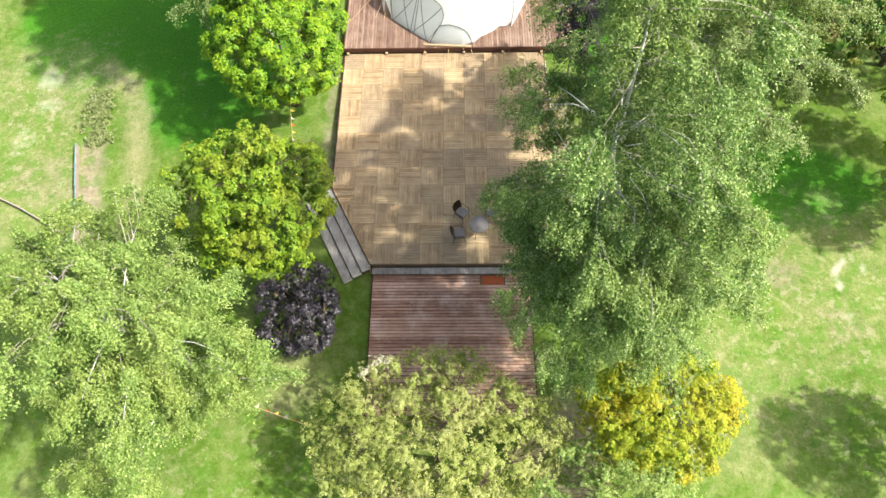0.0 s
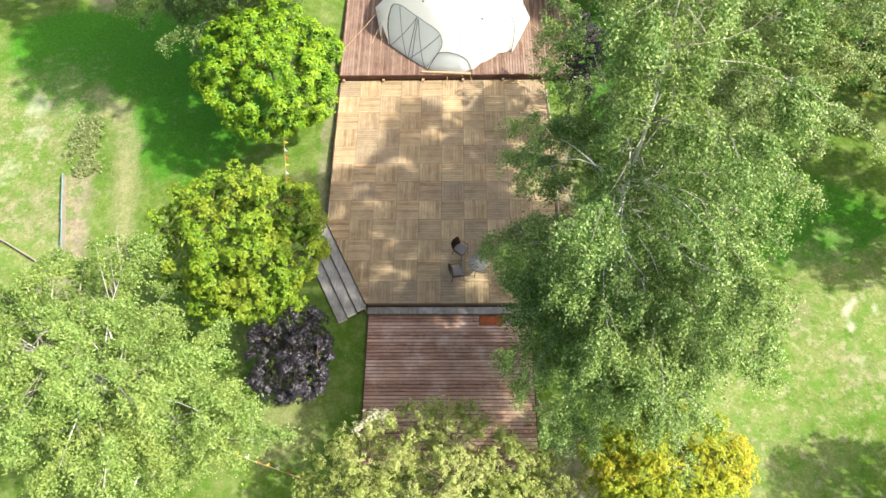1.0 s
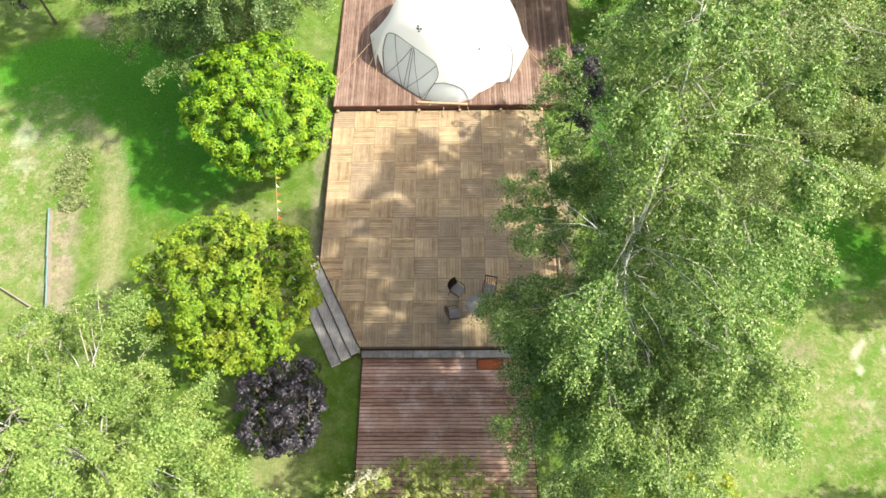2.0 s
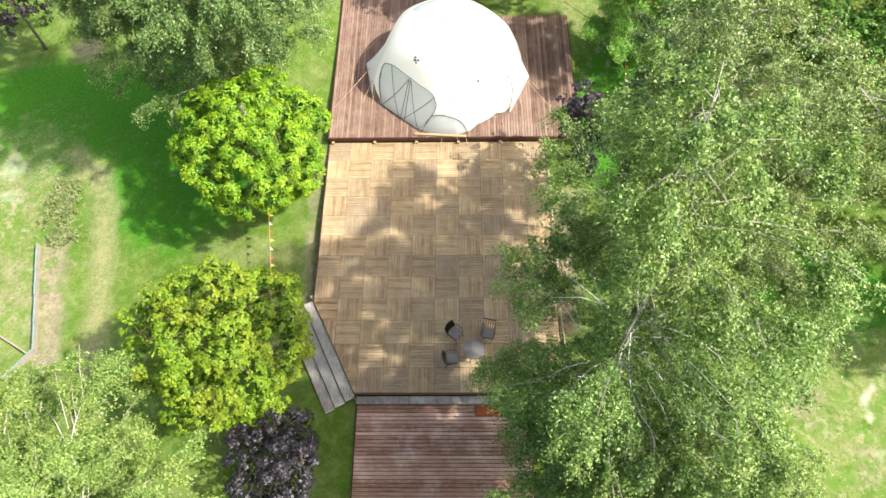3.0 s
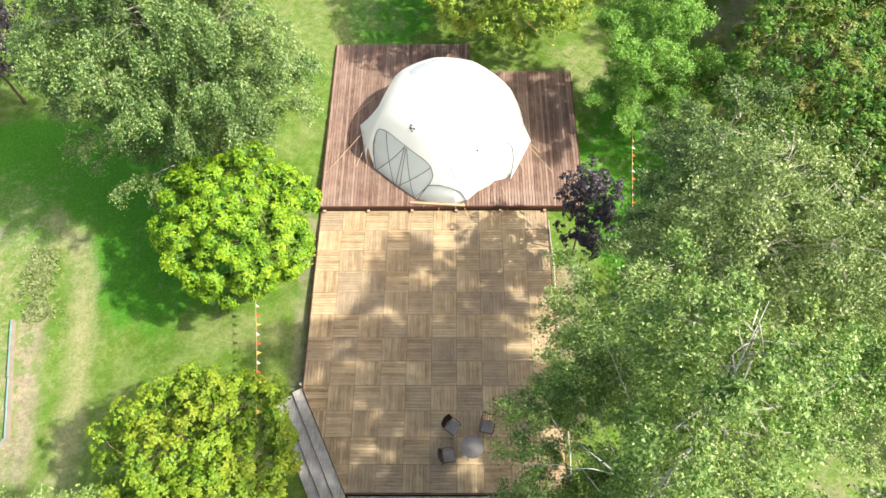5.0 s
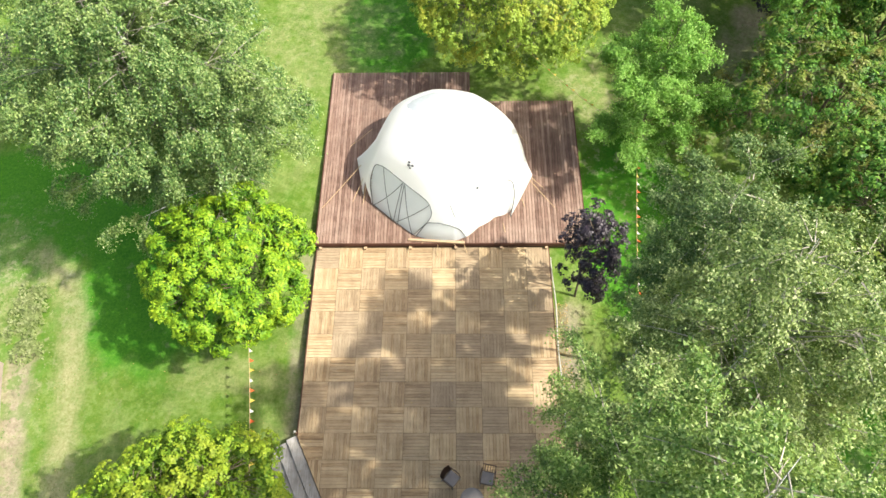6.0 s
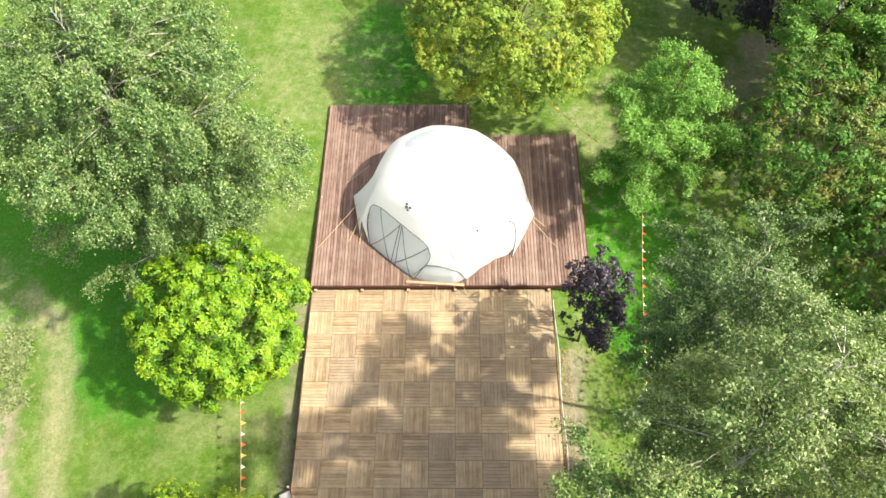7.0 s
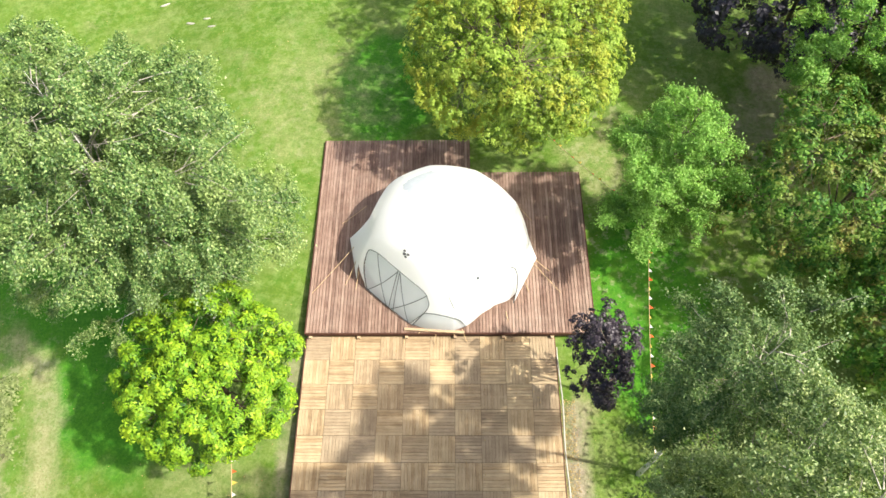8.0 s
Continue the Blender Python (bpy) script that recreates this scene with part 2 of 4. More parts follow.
L_BIRCH_DEEP = leaf_material("mid_green_birch_leaves", [(0.036, 0.102, 0.019), (0.175, 0.290, 0.066), (0.53, 0.615, 0.25)], accent=(0.38, 0.44, 0.12), accent_amount=0.3, patch=0.35, through=0.34, gloss=0.35, rough=0.45, each=0.7)
L_BIRCH_COOL = leaf_material("cool_green_birch_leaves", [(0.036, 0.092, 0.024), (0.140, 0.230, 0.070), (0.40, 0.48, 0.205)], accent=(0.20, 0.28, 0.09), accent_amount=0.3, patch=0.4, through=0.3, gloss=0.35, rough=0.45, each=0.65)
L_BIRCH_SAGE = leaf_material("sage_green_birch_leaves", [(0.034, 0.098, 0.024), (0.145, 0.248, 0.065), (0.43, 0.515, 0.20)], accent=(0.32, 0.385, 0.11), accent_amount=0.35, patch=0.4, through=0.3, gloss=0.4, rough=0.42, each=0.75)
L_PURPLE = leaf_material("dark_purple_leaves", [(0.012, 0.010, 0.015), (0.027, 0.022, 0.031), (0.075, 0.066, 0.082)], through=0.1, gloss=0.6)
L_PLUM = leaf_material("plum_purple_leaves", [(0.015, 0.011, 0.016), (0.032, 0.022, 0.031), (0.085, 0.062, 0.078)], through=0.12, gloss=0.55)
L_YELLOW = leaf_material("yellowing_maple_leaves", [(0.19, 0.31, 0.025), (0.37, 0.43, 0.035), (0.57, 0.54, 0.055)], accent=(0.62, 0.46, 0.045), accent_amount=0.5, patch=0.8, gloss=0.25, each=0.25, fresh_and_gap_shade=0.4)
L_LIME = leaf_material("lime_and_gold_leaves", [(0.11, 0.20, 0.022), (0.25, 0.37, 0.048), (0.42, 0.52, 0.10)], accent=(0.46, 0.41, 0.05), accent_amount=0.6, patch=0.55, through=0.38, gloss=0.25, each=0.25, fresh_and_gap_shade=0.4)
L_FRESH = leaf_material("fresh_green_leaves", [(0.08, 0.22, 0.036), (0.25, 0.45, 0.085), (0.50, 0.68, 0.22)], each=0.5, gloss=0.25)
L_DEEP = leaf_material("deep_green_leaves", [(0.018, 0.075, 0.011), (0.075, 0.20, 0.026), (0.25, 0.40, 0.06)], accent=(0.36, 0.15, 0.06), accent_amount=0.4, patch=0.8, through=0.32, gloss=0.25, each=0.3, fresh_and_gap_shade=0.4)
L_CREAM = leaf_material("pale_variegated_leaves", [(0.23, 0.305, 0.065), (0.43, 0.485, 0.14), (0.62, 0.62, 0.29)], accent=(0.56, 0.52, 0.26), accent_amount=0.4, patch=0.6, gloss=0.3, each=0.38, fresh_and_gap_shade=0.3)
L_BLOSSOM = leaf_material("cream_white_petals", [(0.42, 0.40, 0.28), (0.52, 0.50, 0.38), (0.66, 0.64, 0.54)], through=0.3)
L_FALLEN = leaf_material("fallen_leaf_blades", [(0.16, 0.09, 0.04), (0.38, 0.27, 0.10), (0.55, 0.47, 0.22)], through=0.15)
L_HERB = leaf_material("broad_patch_leaves", [(0.12, 0.17, 0.05), (0.29, 0.35, 0.13), (0.56, 0.57, 0.33)])
L_GRASS = leaf_material("grass_blades", [(0.035, 0.11, 0.014), (0.075, 0.19, 0.024), (0.16, 0.28, 0.05)], through=0.3)


# ---- building helpers ----
def mesh_object(name, bm, mat, parent=None, smooth=False):
    me = bpy.data.meshes.new(name)
    bm.to_mesh(me)
    bm.free()
    if smooth:
        me.shade_smooth()
    me.materials.append(mat)
    ob = new(name, me)
    ob.parent = parent
    return ob


def part(name, bm, mat, parent, label="", smooth=False):
    ob = mesh_object(name, bm, mat, parent, smooth)
    if label:
        ob["label"] = label
    return ob


def thing(name, m, label, category, group="", kind=""):
    ob = new(name)
    ob.empty_display_size = 0.2
    ob.matrix_world = m
    return tagged(ob, label, category, group, kind)


def add_box(bm, x0, y0, z0, x1, y1, z1, bevel=0.0, m=None):
    vs = bmesh.ops.create_cube(bm, size=1)["verts"]
    t = Matrix.Translation(((x0 + x1) / 2, (y0 + y1) / 2, (z0 + z1) / 2)) @ Matrix.Diagonal((x1 - x0, y1 - y0, z1 - z0, 1))
    bmesh.ops.transform(bm, matrix=(m @ t) if m else t, verts=vs)
    if bevel:
        es = list({e for v in vs for e in v.link_edges})
        bmesh.ops.bevel(bm, geom=es, offset=bevel, segments=1, affect="EDGES")


def box(x0, y0, z0, x1, y1, z1, bevel=0.0, m=None):
    bm = bmesh.new()
    add_box(bm, x0, y0, z0, x1, y1, z1, bevel, m)
    return bm


def add_tube(bm, pts, radii, sides=6):
    """A tapered tube along a line of points."""
    rings = []
    pts = [Vector(p) for p in pts]
    for i, p in enumerate(pts):
        d = (pts[min(i + 1, len(pts) - 1)] - pts[max(i - 1, 0)]).normalized()
        u = d.cross(Vector((0, 0, 1)) if abs(d.z) < 0.9 else Vector((1, 0, 0))).normalized()
        v = d.cross(u)
        r = radii[i] if isinstance(radii, (list, tuple)) else radii
        rings.append([bm.verts.new(p + (u * math.cos(a) + v * math.sin(a)) * r) for a in (2 * math.pi * k / sides for k in range(sides))])
    for a, b in zip(rings, rings[1:]):
        for k in range(sides):
            bm.faces.new((a[k], a[(k + 1) % sides], b[(k + 1) % sides], b[k]))
    bm.faces.new(rings[0][::-1])
    bm.faces.new(rings[-1])


def array_mesh(name, verts, faces, mat, parent=None, smooth=False):
    """A mesh from numpy arrays: (n, 3) places and (k, 3 or 4) corners."""
    me = bpy.data.meshes.new(name)
    k, c = faces.shape
    me.vertices.add(len(verts))
    me.vertices.foreach_set("co", verts.astype(np.float32).ravel())
    me.loops.add(k * c)
    me.loops.foreach_set("vertex_index", faces.astype(np.int32).ravel())
    me.polygons.add(k)
    me.polygons.foreach_set("loop_start", np.arange(0, k * c, c, dtype=np.int32))
    if smooth:
        me.polygons.foreach_set("use_smooth", np.ones(k, dtype=bool))
    me.update(calc_edges=True)
    me.materials.append(mat)
    ob = new(name, me)
    ob.parent = parent
    return ob


def unit(a):
    return a / np.maximum(np.linalg.norm(a, axis=-1, keepdims=True), 1e-9)


def leaf_arrays(centre, normal, way, size, slim=0.6):
    """Folded leaf blades of four corners each."""
    normal = unit(normal)
    way = unit(way - normal * np.sum(way * normal, axis=1, keepdims=True))
    side = np.cross(normal, way)
    s = size[:, None]
    base, tip = centre - way * s * 0.5, centre + way * s * 0.5
    lift = normal * s * 0.12
    left, right = centre - side * s * slim * 0.5 + lift, centre + side * s * slim * 0.5 + lift
    verts = np.stack([base, right, tip, left], axis=1).reshape(-1, 3)
    return verts, np.arange(len(verts)).reshape(-1, 4)


def smooth_step(a, b, x):
    t = np.clip((x - a) / (b - a), 0, 1)
    return t * t * (3 - 2 * t)


def ground_height(x, y):
    """The lawn climbs towards the dome and falls off to the sides."""
    x, y = np.asarray(x, float), np.asarray(y, float)
    climb = smooth_step(-8, 8, y)
    left = smooth_step(8, 16.5, -x)
    z = 0.8 * climb * (1 - 0.65 * left) - 0.6 * left - 0.3 * smooth_step(8, 15, x) * (1 - climb)
    far = smooth_step(7, 14, np.abs(x))
    return z + 0.05 * far * (np.sin(x * 0.7 + y * 0.3) + np.sin(y * 0.9 - x * 0.4))


# ---- the ground: one sheet of lawn, paths and bare earth ----
def line_distance(px, py, pts):
    best = np.full(px.shape, 1e9)
    for (ax, ay), (bx, by) in zip(pts, pts[1:]):
        dx, dy = bx - ax, by - ay
        t = np.clip(((px - ax) * dx + (py - ay) * dy) / (dx * dx + dy * dy), 0, 1)
        best = np.minimum(best, np.hypot(px - ax - t * dx, py - ay - t * dy))
    return best


def build_ground():
    fine = np.arange(-32, 32.01, 0.4)
    far = np.array([34, 38, 46, 60, 90, 150, 300, 700, 1500.0])
    axis = np.concatenate([-far[::-1], fine, far])
    X, Y = np.meshgrid(axis, axis - 2)
    Z = ground_height(X, Y)
    n = len(axis)
    i = np.arange(n * n).reshape(n, n)
    faces = np.stack([i[:-1, :-1], i[:-1, 1:], i[1:, 1:], i[1:, :-1]], -1).reshape(-1, 4)
    ob = array_mesh("ground", np.stack([X, Y, Z], -1).reshape(-1, 3), faces, M_GROUND, smooth=True)
    tagged(ob, "mown green lawn with straw-coloured tracks and bare earth", "ground", kind="structure")

    def spot(x, y, r, ry=None, soft=0.5):
        d = np.hypot((X - x) / r, (Y - y) / (ry or r))
        return 1 - smooth_step(1 - soft, 1 + soft, d)

    dry = np.zeros_like(X)
    bare = np.zeros_like(X)
    pale = np.zeros_like(X)
    for x, y, r, ry, v in ((18.0, -11.95, 0.25, 0.4, 0.7), (16.8, -14.2, 0.5, 0.3, 0.6), (13.0, -13.2, 0.5, 0.4, 0.4),
                           (-20.5, -0.6, 0.7, 0.9, 0.7), (-20.2, -2.2, 0.8, 0.6, 0.6), (-20.9, -4.5, 0.8, 1.2, 0.5), (-16.2, -0.9, 0.4, 0.5, 0.45), (-17.4, -8.5, 0.5, 1.0, 0.45)):
        pale = np.maximum(pale, v * spot(x, y, r, ry, 0.7))
    # crescent of bare sand in the meadow
    d = line_distance(X, Y, [(17.15, -11.65), (16.75, -11.95), (16.6, -12.3), (16.75, -12.85)])
    pale = np.maximum(pale, 1.0 - smooth_step(0.0, 0.36, d))
    # worn mowing track that bends round the lawn
    d = line_distance(X, Y, [(-13.4, -14), (-14.3, -10), (-14.9, -6), (-15.3, -3), (-16.2, -1.2), (-17.6, 0.2)])
    dry = np.maximum(dry, 0.85 * (1 - smooth_step(0.15, 1.1, d)))
    # pale, thin grass past the edging
    dry = np.maximum(dry, 0.42 * (1 - smooth_step(-18.2, -16.4, X)) * smooth_step(-14, -9, Y) * (1 - smooth_step(0, 4, Y)))
    d = line_distance(X, Y, [(-16.2, -11), (-16.9, -7.5), (-17.2, -4.5)])
    bare = np.maximum(bare, 0.95 * (1 - smooth_step(0.35, 0.95, d)))
    for x, y, r, v in ((-19.6, -1.4, 1.3, 0.35),  (-18.6, 6.9, 1.0, 0.7), (-19, -7, 1.5, 0.4),
                       (14.4, -12.3, 0.9, 0.55), (16.5, -14.5, 1.0, 0.4), (5.2, -18.9, 1.6, 0.7), (4.3, -20.6, 1.6, 0.65), (16.3, 13.2, 1.1, 0.8), (16.5, 10.0, 3.0, 0.55)):
        bare = np.maximum(bare, v * spot(x, y, r))
    for x, y, r, ry, v in ((13, -14.5, 5, 4, 0.3), (11, -17.5, 4, 3.5, 0.4), (-6, -17.0, 1.6, 1.5, 0.6), (-5.5, 12, 4, 4, 0.35), (7.5, 8.0, 2.2, 2, 0.5),
                           (14.5, 11.5, 1.4, 0.8, 0.3), (6.0, -3.0, 0.6, 0.8, 0.5), (-8, -5.6, 2.5, 0.9, 0.35), (17, -12, 3, 4, 0.4)):
        dry = np.maximum(dry, v * spot(x, y, r, ry))
    # greener lawn with tree shade painted in, inside the track and behind the right-hand birches
    lush_and_shade = np.zeros_like(X)
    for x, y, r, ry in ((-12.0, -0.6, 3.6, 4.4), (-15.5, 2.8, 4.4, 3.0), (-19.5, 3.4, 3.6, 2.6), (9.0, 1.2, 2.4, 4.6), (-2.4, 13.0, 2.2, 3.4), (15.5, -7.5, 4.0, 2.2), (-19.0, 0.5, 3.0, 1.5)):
        lush_and_shade = np.maximum(lush_and_shade, spot(x, y, r, ry, 0.45))
    rough = np.zeros_like(X)
    for x, y, r, ry, v in ((15.5, -14.5, 6.0, 6.0, 0.7), (-20.0, -4.0, 4.5, 6.0, 0.8), (-16.0, -13.0, 4.0, 5.0, 0.5), (-8.0, -21.0, 5.0, 4.0, 0.5), (-6.0, 12.0, 6.0, 6.0, 0.25), (10.0, 6.0, 5.5, 7.0, 0.6)):
        rough = np.maximum(rough, v * spot(x, y, r, ry, 0.45))
    # leaf litter along the raised floor
    d = line_distance(X, Y, [(5.6, -3), (5.5, -9)])
    bare = np.maximum(bare, 1 - smooth_step(0.2, 0.7, d))
    d = line_distance(X, Y, [(-5.4, -0.5), (-5.4, -8)])
    bare = np.maximum(bare, 0.6 * (1 - smooth_step(0.15, 0.55, d)))
    for name, val in (("dry", dry), ("bare", bare), ("pale", pale), ("lush_and_shade", lush_and_shade), ("rough", rough)):
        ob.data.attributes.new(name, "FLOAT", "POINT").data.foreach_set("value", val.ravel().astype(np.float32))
    return ob


build_ground()

UPPER, MIDDLE, LOWER = 0.95, 0.55, 0.20


# ---- upper deck: boards run away from the path ----
def build_upper_deck():
    deck = thing("upper_deck", Matrix(), "raised deck of red-brown boards under the white dome", "deck", kind="structure")
    part("joists", box(-4.9, 0.06, 0.0, 6.5, 7.6, UPPER - 0.045), M_JOIST, deck)
    part("joists", box(-4.9, 7.6, 0.0, 1.72, 9.5, UPPER - 0.045), M_JOIST, deck)
    part("fascia", box(-5.0, -0.045, UPPER - 0.24, 6.6, 0.0, UPPER - 0.012, 0.006), M_FASCIA, deck, "dark brown front edge board")
    part("fascia", box(-5.045, -0.045, UPPER - 0.24, -5.003, 9.65, UPPER - 0.012, 0.006), M_FASCIA, deck)
    part("fascia", box(6.603, -0.045, UPPER - 0.24, 6.645, 7.8, UPPER - 0.012, 0.006), M_FASCIA, deck)
    for k in range(6):
        x = -4.9 + k * 1.95
        part("beam_end", box(x, -0.13, UPPER - 0.36, x + 0.12, 0.02, UPPER - 0.245, 0.008), M_BEAM_END, deck, "pale sawn beam end")
    pitch, shared = 11.6 / 88, {}
    for k in range(88):
        x0 = -5.0 + k * pitch
        y1 = 9.65 if x0 + pitch < 1.83 else 7.8
        if y1 not in shared:
            bm = box(0.010, 0.0, -0.04, pitch - 0.010, y1, 0.0, 0.006)
            me = bpy.data.meshes.new("board")
            bm.to_mesh(me)
            bm.free()
            me.materials.append(M_BOARD_Y)
            shared[y1] = me
        b = new("board", shared[y1])
        b.parent = deck
        b.location = (x0, 0.0, UPPER + 0.002 * math.sin(k * 2.4))


build_upper_deck()


# ---- middle deck: square slatted tiles, laid crosswise in turn ----
CUT_A, CUT_B = Vector((-5.05, -8.05, 0)), Vector((-3.05, -12.06, 0))
CUT_WAY = (CUT_B - CUT_A).normalized()
CUT_OUT = Vector((CUT_WAY.y, -CUT_WAY.x, 0)).normalized()
if CUT_OUT.x > 0:
    CUT_OUT = -CUT_OUT


def tile_mesh(lengthwise):
    bm = bmesh.new()
    n, gap = 8, 0.009
    for k in range(n):
        a, b = k / n + gap / 2, (k + 1) / n - gap / 2
        if lengthwise:
            add_box(bm, a, 0.008, -0.032, b, 0.992, 0.0, 0.004)
        else:
            add_box(bm, 0.008, a, -0.032, 0.992, b, 0.0, 0.004)
    for c in (0.12, 0.5, 0.88):
        if lengthwise:
            add_box(bm, 0.01, c - 0.03, -0.06, 0.99, c + 0.03, -0.033)
        else:
            add_box(bm, c - 0.03, 0.01, -0.06, c + 0.03, 0.99, -0.033)
    return bm


def build_middle_deck():
    deck = thing("middle_deck", Matrix(), "wide timber platform of square slatted deck tiles", "deck", kind="structure")
    meshes = []
    for way, mat in ((True, M_TILE_Y), (False, M_TILE_X)):
        bm = tile_mesh(way)
        me = bpy.data.meshes.new("deck_tile")
        bm.to_mesh(me)
        bm.free()
        me.materials.append(mat)
        meshes.append(me)
    for i in range(-5, 5):
        for j in range(12):
            corner = Vector((i, -j - 1, MIDDLE + 0.004 * math.sin(i * 3.1 + j * 1.7)))
            way = (i + j) % 2 == 0
            out = [(corner + Vector((a, b, 0)) - CUT_A).dot(CUT_OUT) for a in (0, 1) for b in (0, 1)]
            if min(out) > -0.05:
                continue
            if max(out) <= 0:
                t = new("deck_tile", meshes[0 if way else 1])
            else:
                bm = tile_mesh(way)
                bmesh.ops.bisect_plane(bm, geom=bm.verts[:] + bm.edges[:] + bm.faces[:], plane_co=CUT_A - corner, plane_no=CUT_OUT, clear_outer=True)
                bmesh.ops.holes_fill(bm, edges=[e for e in bm.edges if e.is_boundary])
                me = bpy.data.meshes.new("deck_tile")
                bm.to_mesh(me)
                bm.free()
                me.materials.append(M_TILE_Y if way else M_TILE_X)
                t = new("deck_tile", me)
            t.parent = deck
            t.location = corner
    bm = box(-4.95, -12.02, 0.0, 4.95, -0.02, MIDDLE - 0.062)
    bmesh.ops.bisect_plane(bm, geom=bm.verts[:] + bm.edges[:] + bm.faces[:], plane_co=CUT_A - CUT_OUT * 0.03, plane_no=CUT_OUT, clear_outer=True)
    bmesh.ops.holes_fill(bm, edges=[e for e in bm.edges if e.is_boundary])
    part("joists", bm, M_JOIST, deck)
    part("edge_board", box(-5.04, -8.1, MIDDLE - 0.2, -5.0, -0.06, MIDDLE - 0.01, 0.005), M_FASCIA, deck)
    part("edge_board", box(5.0, -12.05, MIDDLE - 0.2, 5.04, -0.06, MIDDLE - 0.01, 0.005), M_FASCIA, deck)
    part("edge_board", box(-3.02, -12.05, MIDDLE - 0.16, 4.99, -12.012, MIDDLE - 0.02, 0.005), M_JOIST, deck)


build_middle_deck()


# ---- lower deck: boards run across ----
def build_lower_deck():
    deck = thing("lower_deck", Matrix(), "low terrace of weathered red-brown boards with scuffs", "deck", kind="structure")
    part("joists", box(-2.9, -18.3, -0.02, 3.55, -12.1, LOWER - 0.045), M_JOIST, deck)
    part("edge_board", box(-3.01, -18.4, 0.0, -2.973, -12.12, LOWER - 0.01, 0.005), M_FASCIA, deck)
    part("edge_board", box(3.653, -18.4, 0.0, 3.69, -12.12, LOWER - 0.01, 0.005), M_FASCIA, deck)
    pitch = 0.146
    bm = box(-2.97, 0.013, -0.04, 3.65, pitch - 0.013, 0.0, 0.006)
    me = bpy.data.meshes.new("board")
    bm.to_mesh(me)
    bm.free()
    me.materials.append(M_BOARD_X)
    for k in range(43):
        b = new("board", me)
        b.parent = deck
        b.location = (0, -12.1 - (k + 1) * pitch, LOWER + 0.002 * math.sin(k * 1.9))


build_lower_deck()


# ---- steps ----
def build_steps():
    step = thing("long_step", Matrix(), "grey weathered timber step between two decks", "step", kind="structure")
    for x0, x1 in ((-3.0, -0.96), (-0.945, 1.1), (1.115, 3.2)):
        part("tread", box(x0, -12.39, 0.33, x1, -12.09, 0.38, 0.008), M_GREY_WOOD, step)
    part("riser", box(-2.98, -12.36, LOWER, 3.18, -12.12, 0.328), M_JOIST, step)
    stair = thing("corner_stairs", Matrix(), "three silver-grey timber stairs across the cut deck corner", "stairs", kind="structure")
    length = (CUT_B - CUT_A).length
    m = Matrix.Translation(CUT_A) @ Matrix((
        (CUT_OUT.x, CUT_WAY.x, 0, 0), (CUT_OUT.y, CUT_WAY.y, 0, 0), (0, 0, 1, 0), (0, 0, 0, 1)))
    for k, (z, a, b) in enumerate(((0.43, 0.03, 0.45), (0.285, 0.46, 0.90), (0.14, 0.91, 1.33))):
        part("tread", box(a, 0.03 * k, z - 0.045, b - 0.012, length + 0.02, z, 0.008, m), M_GREY_WOOD, stair)
        part("tread_cleat", box(a + 0.02, length + 0.024, z - 0.06, b - 0.02, length + 0.07, z + 0.012, 0.006, m), M_WHITE_ROPE, stair, "pale end batten")
        part("riser", box(a + 0.02, 0.04 + 0.03 * k, -0.05, b - 0.05, length - 0.02, z - 0.052, 0.0, m), M_JOIST, stair)
    for n, (p, h) in enumerate((((-3.1, -12.13), 0.62), ((-5.1, -7.98), 0.66))):
        post = thing("short_post", Matrix.Translation((*p, 0)), "short pale timber post at the stair end", "post", "stair posts")
        part("shaft", box(-0.03, -0.03, 0, 0.03, 0.03, h, 0.006), M_BEAM_END, post)
        part("cap", box(-0.04, -0.04, h, 0.04, 0.04, h + 0.025, 0.008), M_WHITE_ROPE, post)


build_steps()


# ---- the dome tent ----
DOME = Vector((0.52, 3.70, UPPER))
DR, DH = 3.68, 3.5
FACE_Z, FACE_D = (0.0, 1.75, 2.5, 2.9, 3.2, 3.4, 3.5), (3.50, 2.72, 2.38, 2.25, 2.2, 2.2, 2.2)


def dome_at(az, z, grow=0.0):
    """A place on the canvas, by its bearing in degrees and its height over the deck."""
    s = min(max(z / DH, 0.0), 1.0)
    flat = DR * (1 - s ** 2.15) ** 0.5
    # the canvas lies taut between ten ribs
    turn = radians((az + 8) % 36 - 18)
    flat *= 1 + 0.35 * (math.cos(radians(18)) / math.cos(turn) - 0.983)
    # broad flat faces: the bay window, the back and the front
    off = min(abs(az - 230), 60)
    face = float(np.interp(z, FACE_Z, FACE_D)) / math.cos(radians(off)) + max(0, off - 38) * 0.1
    k = 0.14
    off = min(abs(az - 164), 60)
    back = float(np.interp(z, FACE_Z, FACE_D)) / math.cos(radians(off)) + max(0, off - 34) * 0.1 + 0.22
    off = min(abs(az - 303.5), 60)
    front = float(np.interp(z, (0, 1.6, 2.4), (3.46, 3.2, 3.2))) / math.cos(radians(off)) + max(0, off - 25) * 0.1
    flat = -k * math.log(math.exp(-flat / k) + math.exp(-face / k) + math.exp(-back / k) + math.exp(-front / k)) + grow
    return Vector((flat * math.cos(radians(az)), flat * math.sin(radians(az)), z))


WINDOW = [(209, 0.03), (248, 0.03), (262, 1.45), (258, 1.98), (230, 2.05), (206, 2.12), (197, 1.9), (200, 1.1)]
DOOR = [(250, 0.03), (285, 0.03), (281, 0.75), (275, 1.12), (266, 1.22), (258, 1.05), (255, 0.7)]


